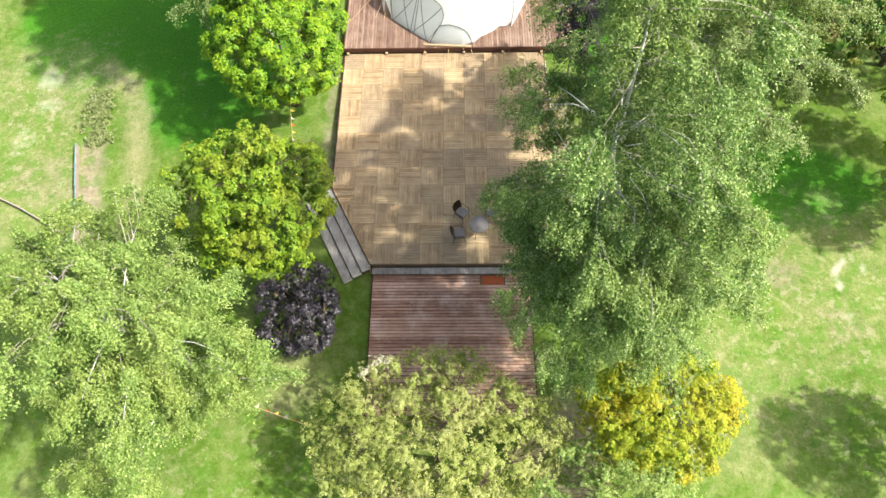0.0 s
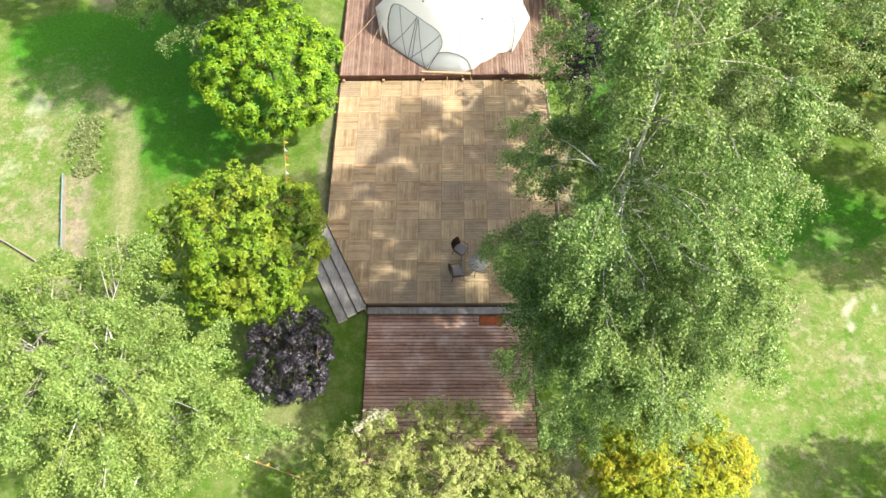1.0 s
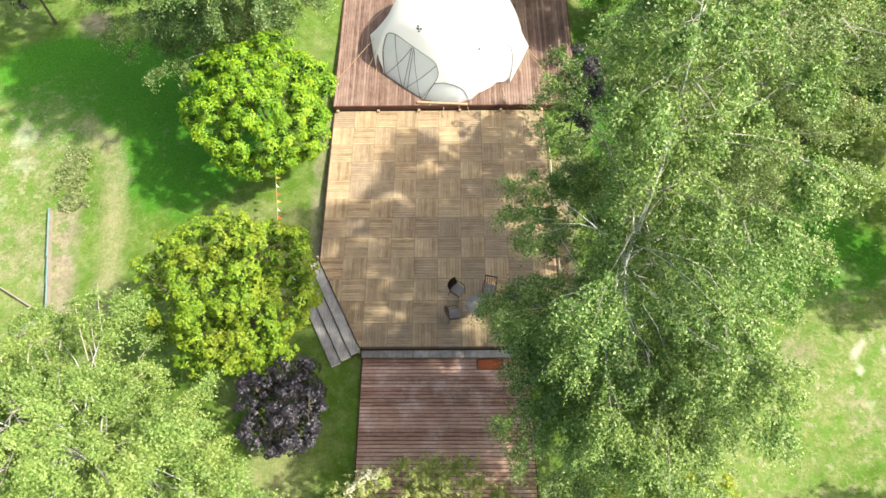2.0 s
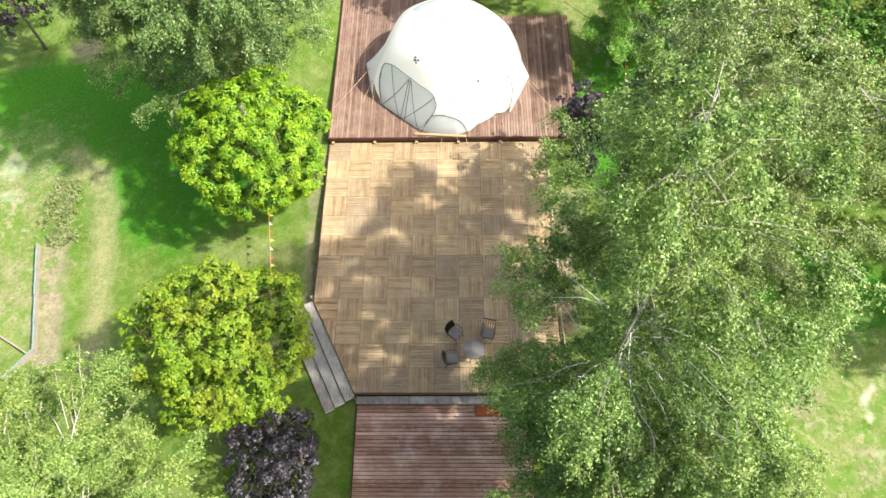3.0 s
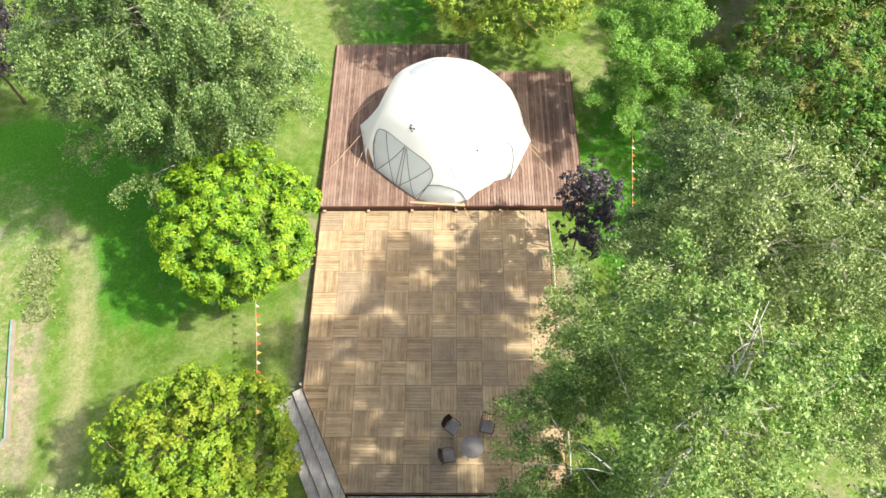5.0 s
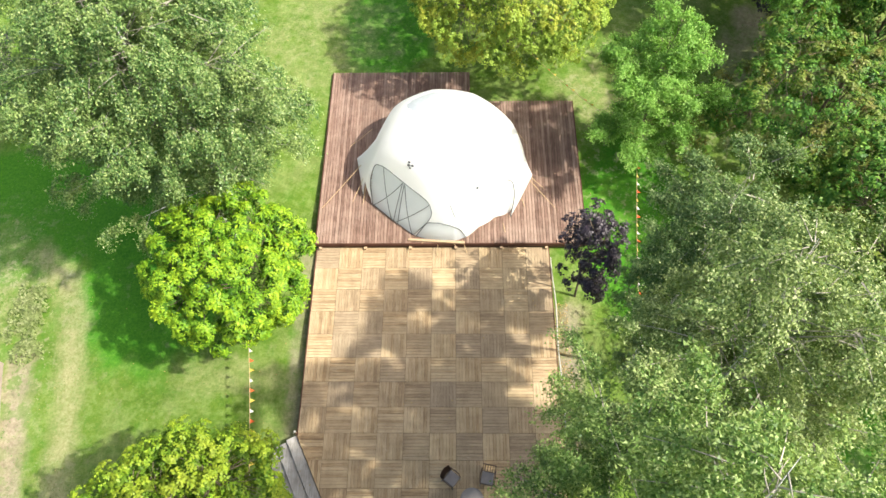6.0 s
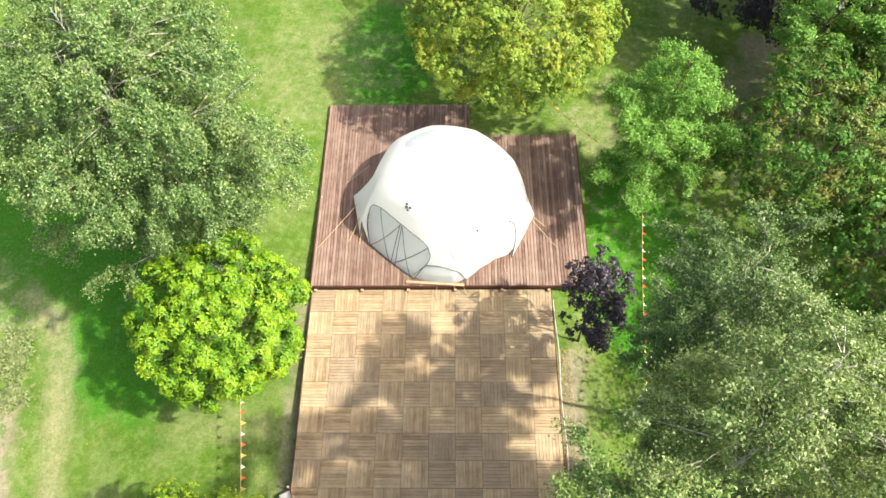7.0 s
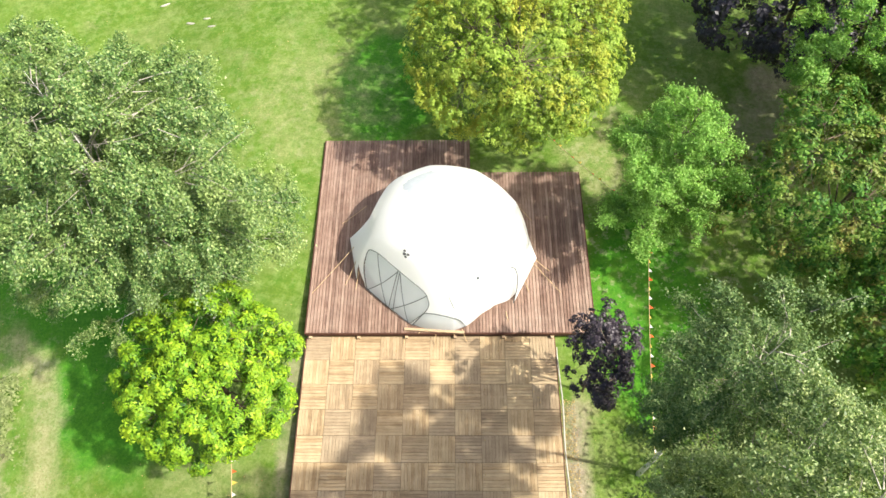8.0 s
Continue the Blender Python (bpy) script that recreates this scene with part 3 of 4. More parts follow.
def inside(p, poly):
    x, y, hit = p[0], p[1], False
    for (ax, ay), (bx, by) in zip(poly, poly[1:] + poly[:1]):
        if (ay > y) != (by > y) and x < (bx - ax) * (y - ay) / (by - ay) + ax:
            hit = not hit
    return hit


def rounded(poly, n=8):
    """The outline with its upper corners eased into curves."""
    out = []
    for k, p in enumerate(poly):
        a, b = poly[k - 1], poly[(k + 1) % len(poly)]
        if p[1] < 0.1:
            out.append(p)
            continue
        p0 = (p[0] + (a[0] - p[0]) * 0.35, p[1] + (a[1] - p[1]) * 0.35)
        p1 = (p[0] + (b[0] - p[0]) * 0.35, p[1] + (b[1] - p[1]) * 0.35)
        for i in range(n + 1):
            t = i / n
            out.append(tuple((1 - t) ** 2 * u + 2 * t * (1 - t) * v + t * t * w for u, v, w in zip(p0, p, p1)))
    return out


WINDOW_EDGE, DOOR_EDGE = rounded(WINDOW), rounded(DOOR)


def pvc_material():
    m, n, l, b = material("clear_grey_tent_film", 0.22, 0.5)
    r = ramp(n, [(0.3, (0.80, 0.83, 0.86)), (0.7, (0.88, 0.91, 0.93))])
    l.new(noise_node(n, l, 1.6, 4), r.inputs[0])
    l.new(r.outputs[0], b.inputs["Base Color"])
    soft = n.new("ShaderNodeBsdfTranslucent")
    soft.inputs["Color"].default_value = (0.72, 0.77, 0.78, 1)
    clear = n.new("ShaderNodeBsdfTransparent")
    clear.inputs["Color"].default_value = (0.9, 0.93, 0.93, 1)
    inner, outer = n.new("ShaderNodeMixShader"), n.new("ShaderNodeMixShader")
    inner.inputs[0].default_value, outer.inputs[0].default_value = 0.4, 0.2
    l.new(b.outputs[0], inner.inputs[1])
    l.new(soft.outputs[0], inner.inputs[2])
    l.new(inner.outputs[0], outer.inputs[1])
    l.new(clear.outputs[0], outer.inputs[2])
    l.new(outer.outputs[0], n["Material Output"].inputs["Surface"])
    return m


M_FILM = pvc_material()
M_SHEET = plain("pale_ground_sheet", (0.68, 0.68, 0.66), 0.8, 0.2)
M_SKYLIGHT = plain("grey_skylight_film", (0.43, 0.455, 0.475), 0.4, 0.35)
M_MARK = plain("faded_black_print", (0.06, 0.06, 0.06), 0.7, 0.2)


def patch(edge, grow, cell=0.75):
    """A skin that follows the dome inside an outline."""
    bm = bmesh.new()
    verts = {}

    def corner(i, j):
        if (i, j) not in verts:
            verts[i, j] = bm.verts.new(dome_at(180 + i * cell, 0.03 + j * 0.03, grow))
        return verts[i, j]

    for i in range(0, 160):
        for j in range(0, 75):
            if inside((180 + (i + 0.5) * cell, 0.03 + (j + 0.5) * 0.03), edge):
                bm.faces.new((corner(i, j), corner(i + 1, j), corner(i + 1, j + 1), corner(i, j + 1)))
    return bm


def ribbon(points, radius, sides=5):
    bm = bmesh.new()
    add_tube(bm, points, radius, sides)
    return bm


def on_dome(a, b, grow=0.0, n=10):
    return [dome_at(a[0] + (b[0] - a[0]) * k / n, a[1] + (b[1] - a[1]) * k / n, grow) for k in range(n + 1)]


def build_dome():
    tent = thing("dome_tent", Matrix.Translation(DOME), "white geodesic dome tent with grey film windows", "tent")
    bm = bmesh.new()
    seg, rows, grid = 360, 90, []
    for j in range(rows + 1):
        row = []
        for i in range(seg):
            az = 360 * i / seg
            low = 0.03 + 0.36 * abs(math.sin(radians((az - 285.5) * 5))) ** 1.6
            if 206 < az < 289:
                low = 0.03
            z = low + (DH - low) * math.sin(math.pi / 2 * j / rows)
            row.append(bm.verts.new(dome_at(az, min(z, DH * 0.9999))))
        grid.append(row)
    for j in range(rows):
        for i in range(seg):
            vs = (grid[j][i], grid[j][(i + 1) % seg], grid[j + 1][(i + 1) % seg], grid[j + 1][i])
            az = 360 * (i + 0.5) / seg
            if inside((az, sum(v.co.z for v in vs) / 4), WINDOW_EDGE) or inside((az, sum(v.co.z for v in vs) / 4), DOOR_EDGE):
                continue
            bm.faces.new(vs)
    part("canvas", bm, M_CANVAS, tent, "taut white canvas", smooth=True)
    window = part("window", patch(WINDOW_EDGE, -0.03), M_FILM, tent, "grey clear film bay window", smooth=True)
    part("window_piping", ribbon([dome_at(a, z, 0.012) for a, z in WINDOW_EDGE + WINDOW_EDGE[:1]], 0.018), M_PIPING, window)
    bars = (((230, 0.05), (229, 2.0)), ((234, 0.05), (231, 2.0)), ((210, 0.05), (229, 1.98)), ((228, 0.05), (206, 2.05)), ((247, 0.05), (232, 1.95)), ((232, 0.1), (259, 1.85)))
    for a, b in bars:
        part("frame_tube", ribbon(on_dome(a, b, 0.004), 0.018), M_PIPING, tent, "grey metal frame tube")
    door = part("door", patch(DOOR_EDGE, -0.02), M_FILM, tent, "grey film door panel", smooth=True)
    part("door_piping", ribbon([dome_at(a, z, 0.012) for a, z in DOOR_EDGE + DOOR_EDGE[:1]], 0.02), M_PIPING, door)
    zip_line = ((319.5, 0.06, 0.24), (321.5, 0.4, 0.22), (324, 0.77, 0.2), (326.5, 1.15, 0.17), (328.5, 1.5, 0.14), (329, 1.72, 0.11), (327, 1.88, 0.07))
    part("seam", ribbon([dome_at(a, z, g) for a, z, g in zip_line], 0.022), M_PIPING, tent, "dark zip of a closed window flap")
    part("seam", ribbon(on_dome((275, 2.0), (278, 1.48), 0.006), 0.012), M_PIPING, tent)
    part("seam", ribbon(on_dome((265.5, 2.8), (257, 3.44), -0.004), 0.014), M_CANVAS_SIDE, tent)
    sky_edge = rounded([(92, 2.85), (142, 2.85), (150, 3.36), (88, 3.36)])
    bm = bmesh.new()
    for i in range(26):
        for j in range(12):
            c = [(86 + (i + a) * 2.5, 2.82 + (j + b) * 0.046) for a, b in ((0, 0), (1, 0), (1, 1), (0, 1))]
            if all(inside(p, sky_edge) for p in c):
                bm.faces.new([bm.verts.new(dome_at(a, z, 0.012)) for a, z in c])
    bmesh.ops.remove_doubles(bm, verts=bm.verts[:], dist=0.001)
    part("skylight", bm, M_SKYLIGHT, tent, "pale grey film skylight", smooth=True)
    # tie-outs: the canvas drawn out to a point at each shoulder
    for tip, front, crest, back in ((Vector((-3.42, 4.05, 1.5)) - DOME, (200, 0.05), (190, 2.35), (152, 0.25)), (Vector((4.36, 2.95, 1.72)) - DOME, (321, 0.03), (344, 2.25), (376, 0.3))):
        bm = bmesh.new()
        arc = []
        for j in range(15):
            t = j / 14
            az = (1 - t) ** 2 * front[0] + 2 * t * (1 - t) * crest[0] + t * t * back[0]
            z = front[1] * (1 - t) + back[1] * t + (crest[1] - 0.1) * math.sin(math.pi * t) ** 0.8
            arc.append(dome_at(az, z, -0.02 + 0.22 * (1 - t) ** 4))
        rows_ = []
        for p in arc:
            rows_.append([bm.verts.new(p.lerp(tip, i / 6) - Vector((0, 0, 0.10 * math.sin(math.pi * i / 6)))) for i in range(6)])
        peak = bm.verts.new(tip)
        for r0, r1 in zip(rows_, rows_[1:]):
            for i in range(5):
                bm.faces.new((r0[i], r0[i + 1], r1[i + 1], r1[i]))
            bm.faces.new((r0[5], peak, r1[5]))
        part("side_flap", bm, M_CANVAS, tent, "white canvas drawn out to a tie point", smooth=True)
    part("threshold", box(0, -0.06, 0.01, 2.42, 0.05, 0.10, 0.01, pose(-1.55, -3.56, 0, 0, 0, -3.8)), M_BEAM_END, tent, "pale timber threshold")
    bm = bmesh.new()
    bmesh.ops.create_circle(bm, cap_ends=True, radius=3.28, segments=60)
    ret = bmesh.ops.extrude_face_region(bm, geom=bm.faces[:])
    bmesh.ops.translate(bm, vec=(0, 0, 0.015), verts=[v for v in ret["geom"] if isinstance(v, bmesh.types.BMVert)])
    bmesh.ops.translate(bm, vec=(0, 0, 0.006), verts=bm.verts[:])
    part("ground_sheet", bm, M_SHEET, tent)
    # printed mark: three leaf-shaped dots, and a small vent
    for da, dz, r in ((0, 0, 0.09), (4.0, 0.04, 0.07), (-1.5, 0.07, 0.07), (2.5, -0.06, 0.06)):
        bm = bmesh.new()
        c = dome_at(229.5 + da, 2.82 + dz, 0.008)
        bmesh.ops.create_icosphere(bm, subdivisions=1, radius=r)
        bmesh.ops.transform(bm, matrix=Matrix.Translation(c) @ Matrix.Diagonal((1, 1, 0.35, 1)), verts=bm.verts[:])
        part("printed_mark", bm, M_MARK, tent)
    bm = bmesh.new()
    bmesh.ops.create_icosphere(bm, subdivisions=1, radius=0.07)
    bmesh.ops.transform(bm, matrix=Matrix.Translation(dome_at(299.5, 2.31, 0.0)), verts=bm.verts[:])
    part("vent", bm, M_PIPING, tent)
    # guy ropes; the places are in the world
    ropes = [((-3.15, 3.4, 1.9), (-4.9, 1.75, 0.96)), ((-3.0, 3.0, 1.7), (-3.55, 2.1, 0.96)), ((-2.9, 2.9, 1.5), (-3.1, 1.95, 0.96)),
             ((4.0, 2.9, 1.9), (5.35, 1.75, 0.96)), ((4.05, 3.1, 1.8), (4.95, 2.75, 0.96)), ((3.75, 2.4, 1.5), (4.05, 1.8, 0.96)),
             ((3.45, 5.75, 1.9), (4.35, 5.2, 0.96)), ((-2.75, 5.4, 1.9), (-3.9, 5.1, 0.96)),
             ((-0.9, 0.28, 1.03), (-1.05, -0.34, 0.57)), ((-0.25, 0.22, 1.03), (-0.45, -0.05, 0.96)), ((0.25, 0.18, 1.05), (0.22, -0.45, 0.57)),
             ((0.85, 0.15, 1.03), (1.0, -0.12, 0.9)), ((1.3, 0.1, 1.03), (1.5, -0.30, 0.57)), ((3.05, 0.85, 1.15), (3.35, -0.25, 0.57))]
    for a, b in ropes:
        a, b = Vector(a) - DOME, Vector(b) - DOME
        pts = [a.lerp(b, k / 6) - Vector((0, 0, 0.03 * math.sin(math.pi * k / 6))) for k in range(7)]
        part("guy_rope", ribbon(pts, 0.013, 4), M_ROPE, tent)


build_dome()


# ---- trees ----
def leaf_cloud(rng, centres, radius, per, size, flat=0.65, slim=0.6, up=0.7, tuft=7):
    """Loose clumps of leaves, for herbs and flower heads."""
    k = max(1, per // tuft)
    n = len(centres) * k
    c = np.repeat(centres, k, axis=0)
    d = rng.normal(size=(n, 3))
    d[:, 2] = np.where(rng.random(n) < 0.8, np.abs(d[:, 2]), d[:, 2])
    d = unit(d)
    off = d * (rng.random(n) ** 0.3 * np.repeat(radius, k))[:, None]
    off[:, 2] *= flat
    axis = unit(d * 0.6 + rng.normal(size=(n, 3)) * 0.25 + np.array([0.1, 0, up]))
    return rosettes(rng, c + off, axis, size, tuft, slim)


def rosettes(rng, places, axis, size, count, slim, lift=0.25, loose=0.22):
    """Leaves that spread from each place round its axis."""
    n, m = len(places), len(places) * count
    side = unit(np.cross(axis, rng.normal(size=(n, 3))))
    other = np.cross(axis, side)
    turn = np.tile(np.arange(count) * 2 * np.pi / count, n) + rng.normal(size=m) * 0.35
    big = np.repeat(size * rng.uniform(0.75, 1.25, n), count) * rng.uniform(0.7, 1.2, m)
    axis, side, other = (np.repeat(a, count, axis=0) for a in (axis, side, other))
    ray = side * np.cos(turn)[:, None] + other * np.sin(turn)[:, None]
    pos = np.repeat(places, count, axis=0) + ray * (big * 0.55)[:, None] + rng.normal(size=(m, 3)) * (0.2 * big)[:, None]
    return leaf_arrays(pos, axis + ray * 0.35 + rng.normal(size=(m, 3)) * loose, ray - axis * lift, big, slim)


def tufted_clumps(rng, centres, outward, radius, tufts, count, size, slim, flat=0.8, fill=0.3):
    """Boughs as they show from outside: each a lobe whose skin is set with rosettes, and looser leaves inside.
    The third answer runs from 0 inside, coloured dark as gap shade, towards 1 at the fresh tips."""
    k = int(tufts)
    c, o = np.repeat(centres, k, axis=0), np.repeat(outward, k, axis=0)
    n = len(c)
    d = unit(o * 0.85 + rng.normal(size=(n, 3)) * 0.62)
    r = np.repeat(radius, k)
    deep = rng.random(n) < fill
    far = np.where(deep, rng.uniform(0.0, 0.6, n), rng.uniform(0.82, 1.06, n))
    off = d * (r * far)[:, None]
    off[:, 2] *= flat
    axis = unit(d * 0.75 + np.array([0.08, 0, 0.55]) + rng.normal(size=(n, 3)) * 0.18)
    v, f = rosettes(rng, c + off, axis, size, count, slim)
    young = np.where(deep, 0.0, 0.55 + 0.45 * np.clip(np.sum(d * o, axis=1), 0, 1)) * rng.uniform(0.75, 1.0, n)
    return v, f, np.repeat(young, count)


def sliver_arrays(centre, normal, way, size, slim=0.6):
    """Small leaves of three corners each."""
    normal = unit(normal)
    way = unit(way - normal * np.sum(way * normal, axis=1, keepdims=True))
    side = np.cross(normal, way) * (size * slim * 0.5)[:, None]
    back, tip = centre - way * (size * 0.42)[:, None], centre + way * (size * 0.58)[:, None]
    verts = np.stack([back - side, back + side, tip], axis=1).reshape(-1, 3)
    return verts, np.arange(len(verts)).reshape(-1, 3)


def hanging_sprays(rng, starts, out, length, per, size, droop=1.0, slim=0.68, spread=0.085):
    """Leaves strung along twigs that reach outwards and then sink (or rise, with a negative droop)."""
    n = len(starts)
    s = np.tile(np.linspace(0, 1, per), n) + rng.normal(size=n * per) * 0.03
    c, o = np.repeat(starts, per, axis=0), np.repeat(out, per, axis=0)
    ln = np.repeat(length, per)
    reach = o * (ln * 0.62 * np.sqrt(np.clip(s, 0, 1)))[:, None]
    sink = np.zeros_like(c)
    sink[:, 2] = -droop * ln * np.clip(s, 0, 1) ** 1.7
    pos = c + reach + sink + rng.normal(size=c.shape) * spread * (0.5 + s)[:, None]
    normal = rng.normal(size=c.shape) * 0.7 + o * 0.45 + np.array([0.15, 0, 0.75])
    way = o * 0.5 + rng.normal(size=c.shape) * 0.6 + np.array([0, 0, -0.6 * droop])
    return sliver_arrays(pos, normal, way, size * rng.uniform(0.65, 1.3, len(pos)), slim)


def limb_line(rng, a, b, bend=0.12, steps=5, rise=0.1):
    a, b = np.array(a), np.array(b)
    ln = np.linalg.norm(b - a)
    side = rng.normal(size=3) * bend * ln
    pts = []
    for k in range(steps + 1):
        t = k / steps
        pts.append(tuple(a + (b - a) * t + side * math.sin(math.pi * t) * 0.5 + np.array([0, 0, rise * ln * math.sin(math.pi * t)])))
    return pts


def trunk_and_limbs(tree, top, girth, targets, bark, rng, first=0.3, twigs=None):
    lean = rng.normal(size=2) * 0.1
    bm = bmesh.new()
    line = [(lean[0] * math.sin(3 * k / 8), lean[1] * math.sin(2 * k / 8), top * k / 8) for k in range(9)]
    line[0] = (0, 0, -0.3)
    add_tube(bm, line, [girth * (1.25 if k == 0 else 1 - 0.88 * k / 8) for k in range(9)], 8)
    part("trunk", bm, bark, tree, smooth=True)
    ends = []
    for q in targets:
        z = min(max(first * top, q[2] * 0.62), top * 0.93)
        bm = bmesh.new()
        pts = limb_line(rng, (0, 0, z), q)
        g = girth * 0.42 * (1 - 0.75 * z / top)
        add_tube(bm, pts, [g * (1 - 0.8 * k / (len(pts) - 1)) for k in range(len(pts))], 5)
        part("limb", bm, bark, tree, smooth=True)
        ends.append(pts)
    if twigs is not None and len(twigs):
        bm = bmesh.new()
        nodes = np.array([p for pts in ends for p in pts[2:]])
        for q in twigs:
            a = nodes[np.argmin(np.sum((nodes - q) ** 2, axis=1) + 0.6 * np.maximum(0, nodes[:, 2] - q[2]))]
            pts = limb_line(rng, a, q, 0.1, 3, 0.05)
            add_tube(bm, pts, [0.016, 0.013, 0.009, 0.004], 3)
        tagged(part("twigwork", bm, M_TWIG, tree), kind="stuff")


def broadleaf(name, label, xy, top, centre_z, rad, leaf_mat, seed, clumps=150, clump=0.42, per=120, leaf=0.13, low=-0.75, girth=0.13,
              bark=M_BARK, lump=0.22, flat=0.8, shift=(0, 0), group="", slim=0.6, inner=0.3, spacing=0.62, count=7, fill=0.3):
    """A rounded tree: clumps of leaves on an uneven crown, with limbs that carry them."""
    rng = np.random.default_rng(seed)
    z0 = float(ground_height(*xy))
    tree = thing(name, Matrix.Translation((*xy, z0)), label, "tree" if top > 4.5 else "shrub", group)
    rx, ry, rz = rad
    pts, tries = [], 0
    while len(pts) < clumps and tries < 40000:
        tries += 1
        d = rng.normal(size=3)
        d /= np.linalg.norm(d)
        if d[2] < low:
            continue
        r = rng.uniform(0.35, 0.75) if rng.random() < inner else rng.uniform(0.82, 1.0)
        r *= 1 + lump * noise.noise(Vector((d[0] * 1.8 + seed * 7.3, d[1] * 1.8 - seed, d[2] * 1.8)))
        p = d * r * np.array([rx, ry, rz])
        gap = spacing * clump
        if all((p[0] - q[0]) ** 2 + (p[1] - q[1]) ** 2 + (p[2] - q[2]) ** 2 > gap * gap for q in pts):
            pts.append(p)
    pts = np.array(pts) + np.array([shift[0], shift[1], centre_z - z0])
    lim = pts[rng.choice(len(pts), min(11, len(pts)), replace=False)]
    mid = np.array([shift[0], shift[1], centre_z - z0])
    trunk_and_limbs(tree, top * 0.86, girth, [mid + (q - mid) * 0.7 for q in lim], bark, rng, 0.25, pts)
    outward = unit(unit((pts - mid) / np.array(rad) ** 2) + np.array([0, 0, 0.25]))
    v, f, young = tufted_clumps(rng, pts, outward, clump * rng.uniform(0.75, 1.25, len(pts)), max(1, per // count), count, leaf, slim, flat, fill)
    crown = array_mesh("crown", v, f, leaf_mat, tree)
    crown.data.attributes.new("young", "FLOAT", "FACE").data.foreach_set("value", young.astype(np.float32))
    return tree


def birch(name, label, xy, top, radius, leaf_mat, seed, limbs=46, sprays=1400, per=58, leaf=0.09, low=0.2, girth=0.17, droop=0.9, spray=1.15,
          bark=M_BIRCH_BARK, shape=0.85, stretch=(1, 1), lean=(0, 0), rise=0.28, extra=(), trim=(), skirt=0.0, pale=0.4, stout=0.135, airy=0.0):
    """A slender tree: limbs at uneven lengths, each with its own veil of twigs, and gaps between them."""
    rng = np.random.default_rng(seed)
    z0 = float(ground_height(*xy))
    tree = thing(name, Matrix.Translation((*xy, z0)), label, "tree")
    bm = bmesh.new()
    line = [(lean[0] * (k / 9) ** 2 + 0.07 * math.sin(k * 1.3 + seed), lean[1] * (k / 9) ** 2 + 0.07 * math.sin(k * 0.9 + seed), top * k / 9) for k in range(10)]
    line[0] = (0, 0, -0.3)
    add_tube(bm, line, [girth * (1.3 if k == 0 else (1 - 0.95 * k / 9) ** 1.4) for k in range(10)], 8)
    part("trunk", bm, bark, tree, smooth=True)
    starts, outs, lens, stems = [], [], [], []
    h = low + (0.985 - low) * (np.arange(limbs) + rng.uniform(-0.4, 0.4, limbs)) / limbs
    h = np.clip(h, low, 0.985)
    q = (h - low) / (1 - low)
    prof = np.sin(np.pi * np.clip(0.16 + 0.84 * q, 0, 1) ** shape) ** 0.75
    prof = np.where(q < 0.5, np.maximum(prof, skirt * (0.72 + 0.56 * q)), prof)
    az = np.arange(limbs) * 2.39996 + rng.normal(size=limbs) * 0.35 + seed
    reach = np.maximum(0.5, radius * prof * np.where(np.arange(limbs) % 3 == 1, rng.uniform(0.3, 0.55, limbs), rng.uniform(0.7, 1.12, limbs)))
    for middle, wide, share, *over in trim:
        away = np.abs((np.degrees(az) - middle + 180) % 360 - 180)
        reach = np.where((away < wide) & ((h > over[0]) if over and over[0] > 0 else (h < -over[0]) if over else True), np.maximum(0.5, reach * share), reach)
    plan = [(h[i] * top, az[i], reach[i], 0.1) for i in range(limbs)] + [(e[0], radians(e[1]), e[2], e[3] if len(e) > 3 else 0.1) for e in extra]
    total = sum(r ** 1.15 for _, _, r, _ in plan)
    for z, a, r, clear in plan:
        k9 = min(z / top * 9, 8.99)
        i0 = int(k9)
        foot = np.array(line[i0]) * (1 - k9 + i0) + np.array(line[i0 + 1]) * (k9 - i0)
        d = np.array([math.cos(a) * stretch[0], math.sin(a) * stretch[1], 0.0])
        up = rise * r * rng.uniform(0.6, 1.4)
        bend = rng.normal(size=3) * 0.08 * r
        curve = [foot + d * r * t * 0.84 + np.array([0, 0, up * math.sin(t * 1.9)]) + bend * math.sin(math.pi * t) for t in np.linspace(0, 1, 6)]
        bm = bmesh.new()
        g = (girth * stout * (1 - 0.7 * z / top) + 0.006) * (1.5 if clear > 0.3 else 1)
        add_tube(bm, [tuple(p) for p in curve[:5]], [g * (1 - 0.92 * j / 4) for j in range(5)], 5)
        part("limb", bm, bark if z < pale * top or clear > 0.3 or bark is M_BARK else M_LIMB, tree, smooth=True)
        n = max(8, int(sprays * r ** 1.15 / total * (1.0 if clear < 0.3 else 0.85 - 0.8 * clear) * (1 - airy * min(1.0, max(0.0, z / top / 0.25 - 1.6)))))
        bundle = max(3, n // 6)
        t = clear + (1 - clear) * rng.uniform(0.0, 1.0, bundle) ** 0.85
        side = np.array([-d[1], d[0], 0])
        c = np.array(curve)
        f = t * 5
        i = np.minimum(f.astype(int), 4)
        p = c[i] + (c[i + 1] - c[i]) * (f - i)[:, None]
        # branchlets sweep forward from the limb; each carries short sprays along both sides
        flank = np.where(np.arange(bundle) % 2 == 0, 1, -1)
        turn = a + flank * rng.uniform(0.25, 1.05, bundle) * (1.15 - 0.75 * t)
        long = (0.45 + 0.26 * r) * rng.uniform(0.6, 1.25, bundle) * (1.2 - 0.45 * t)
        way = np.stack([np.cos(turn), np.sin(turn), rng.normal(size=bundle) * 0.2 + 0.12], axis=1)
        p = p + rng.normal(size=(bundle, 3)) * 0.08
        stems += [(p[j], way[j], long[j]) for j in range(bundle)]
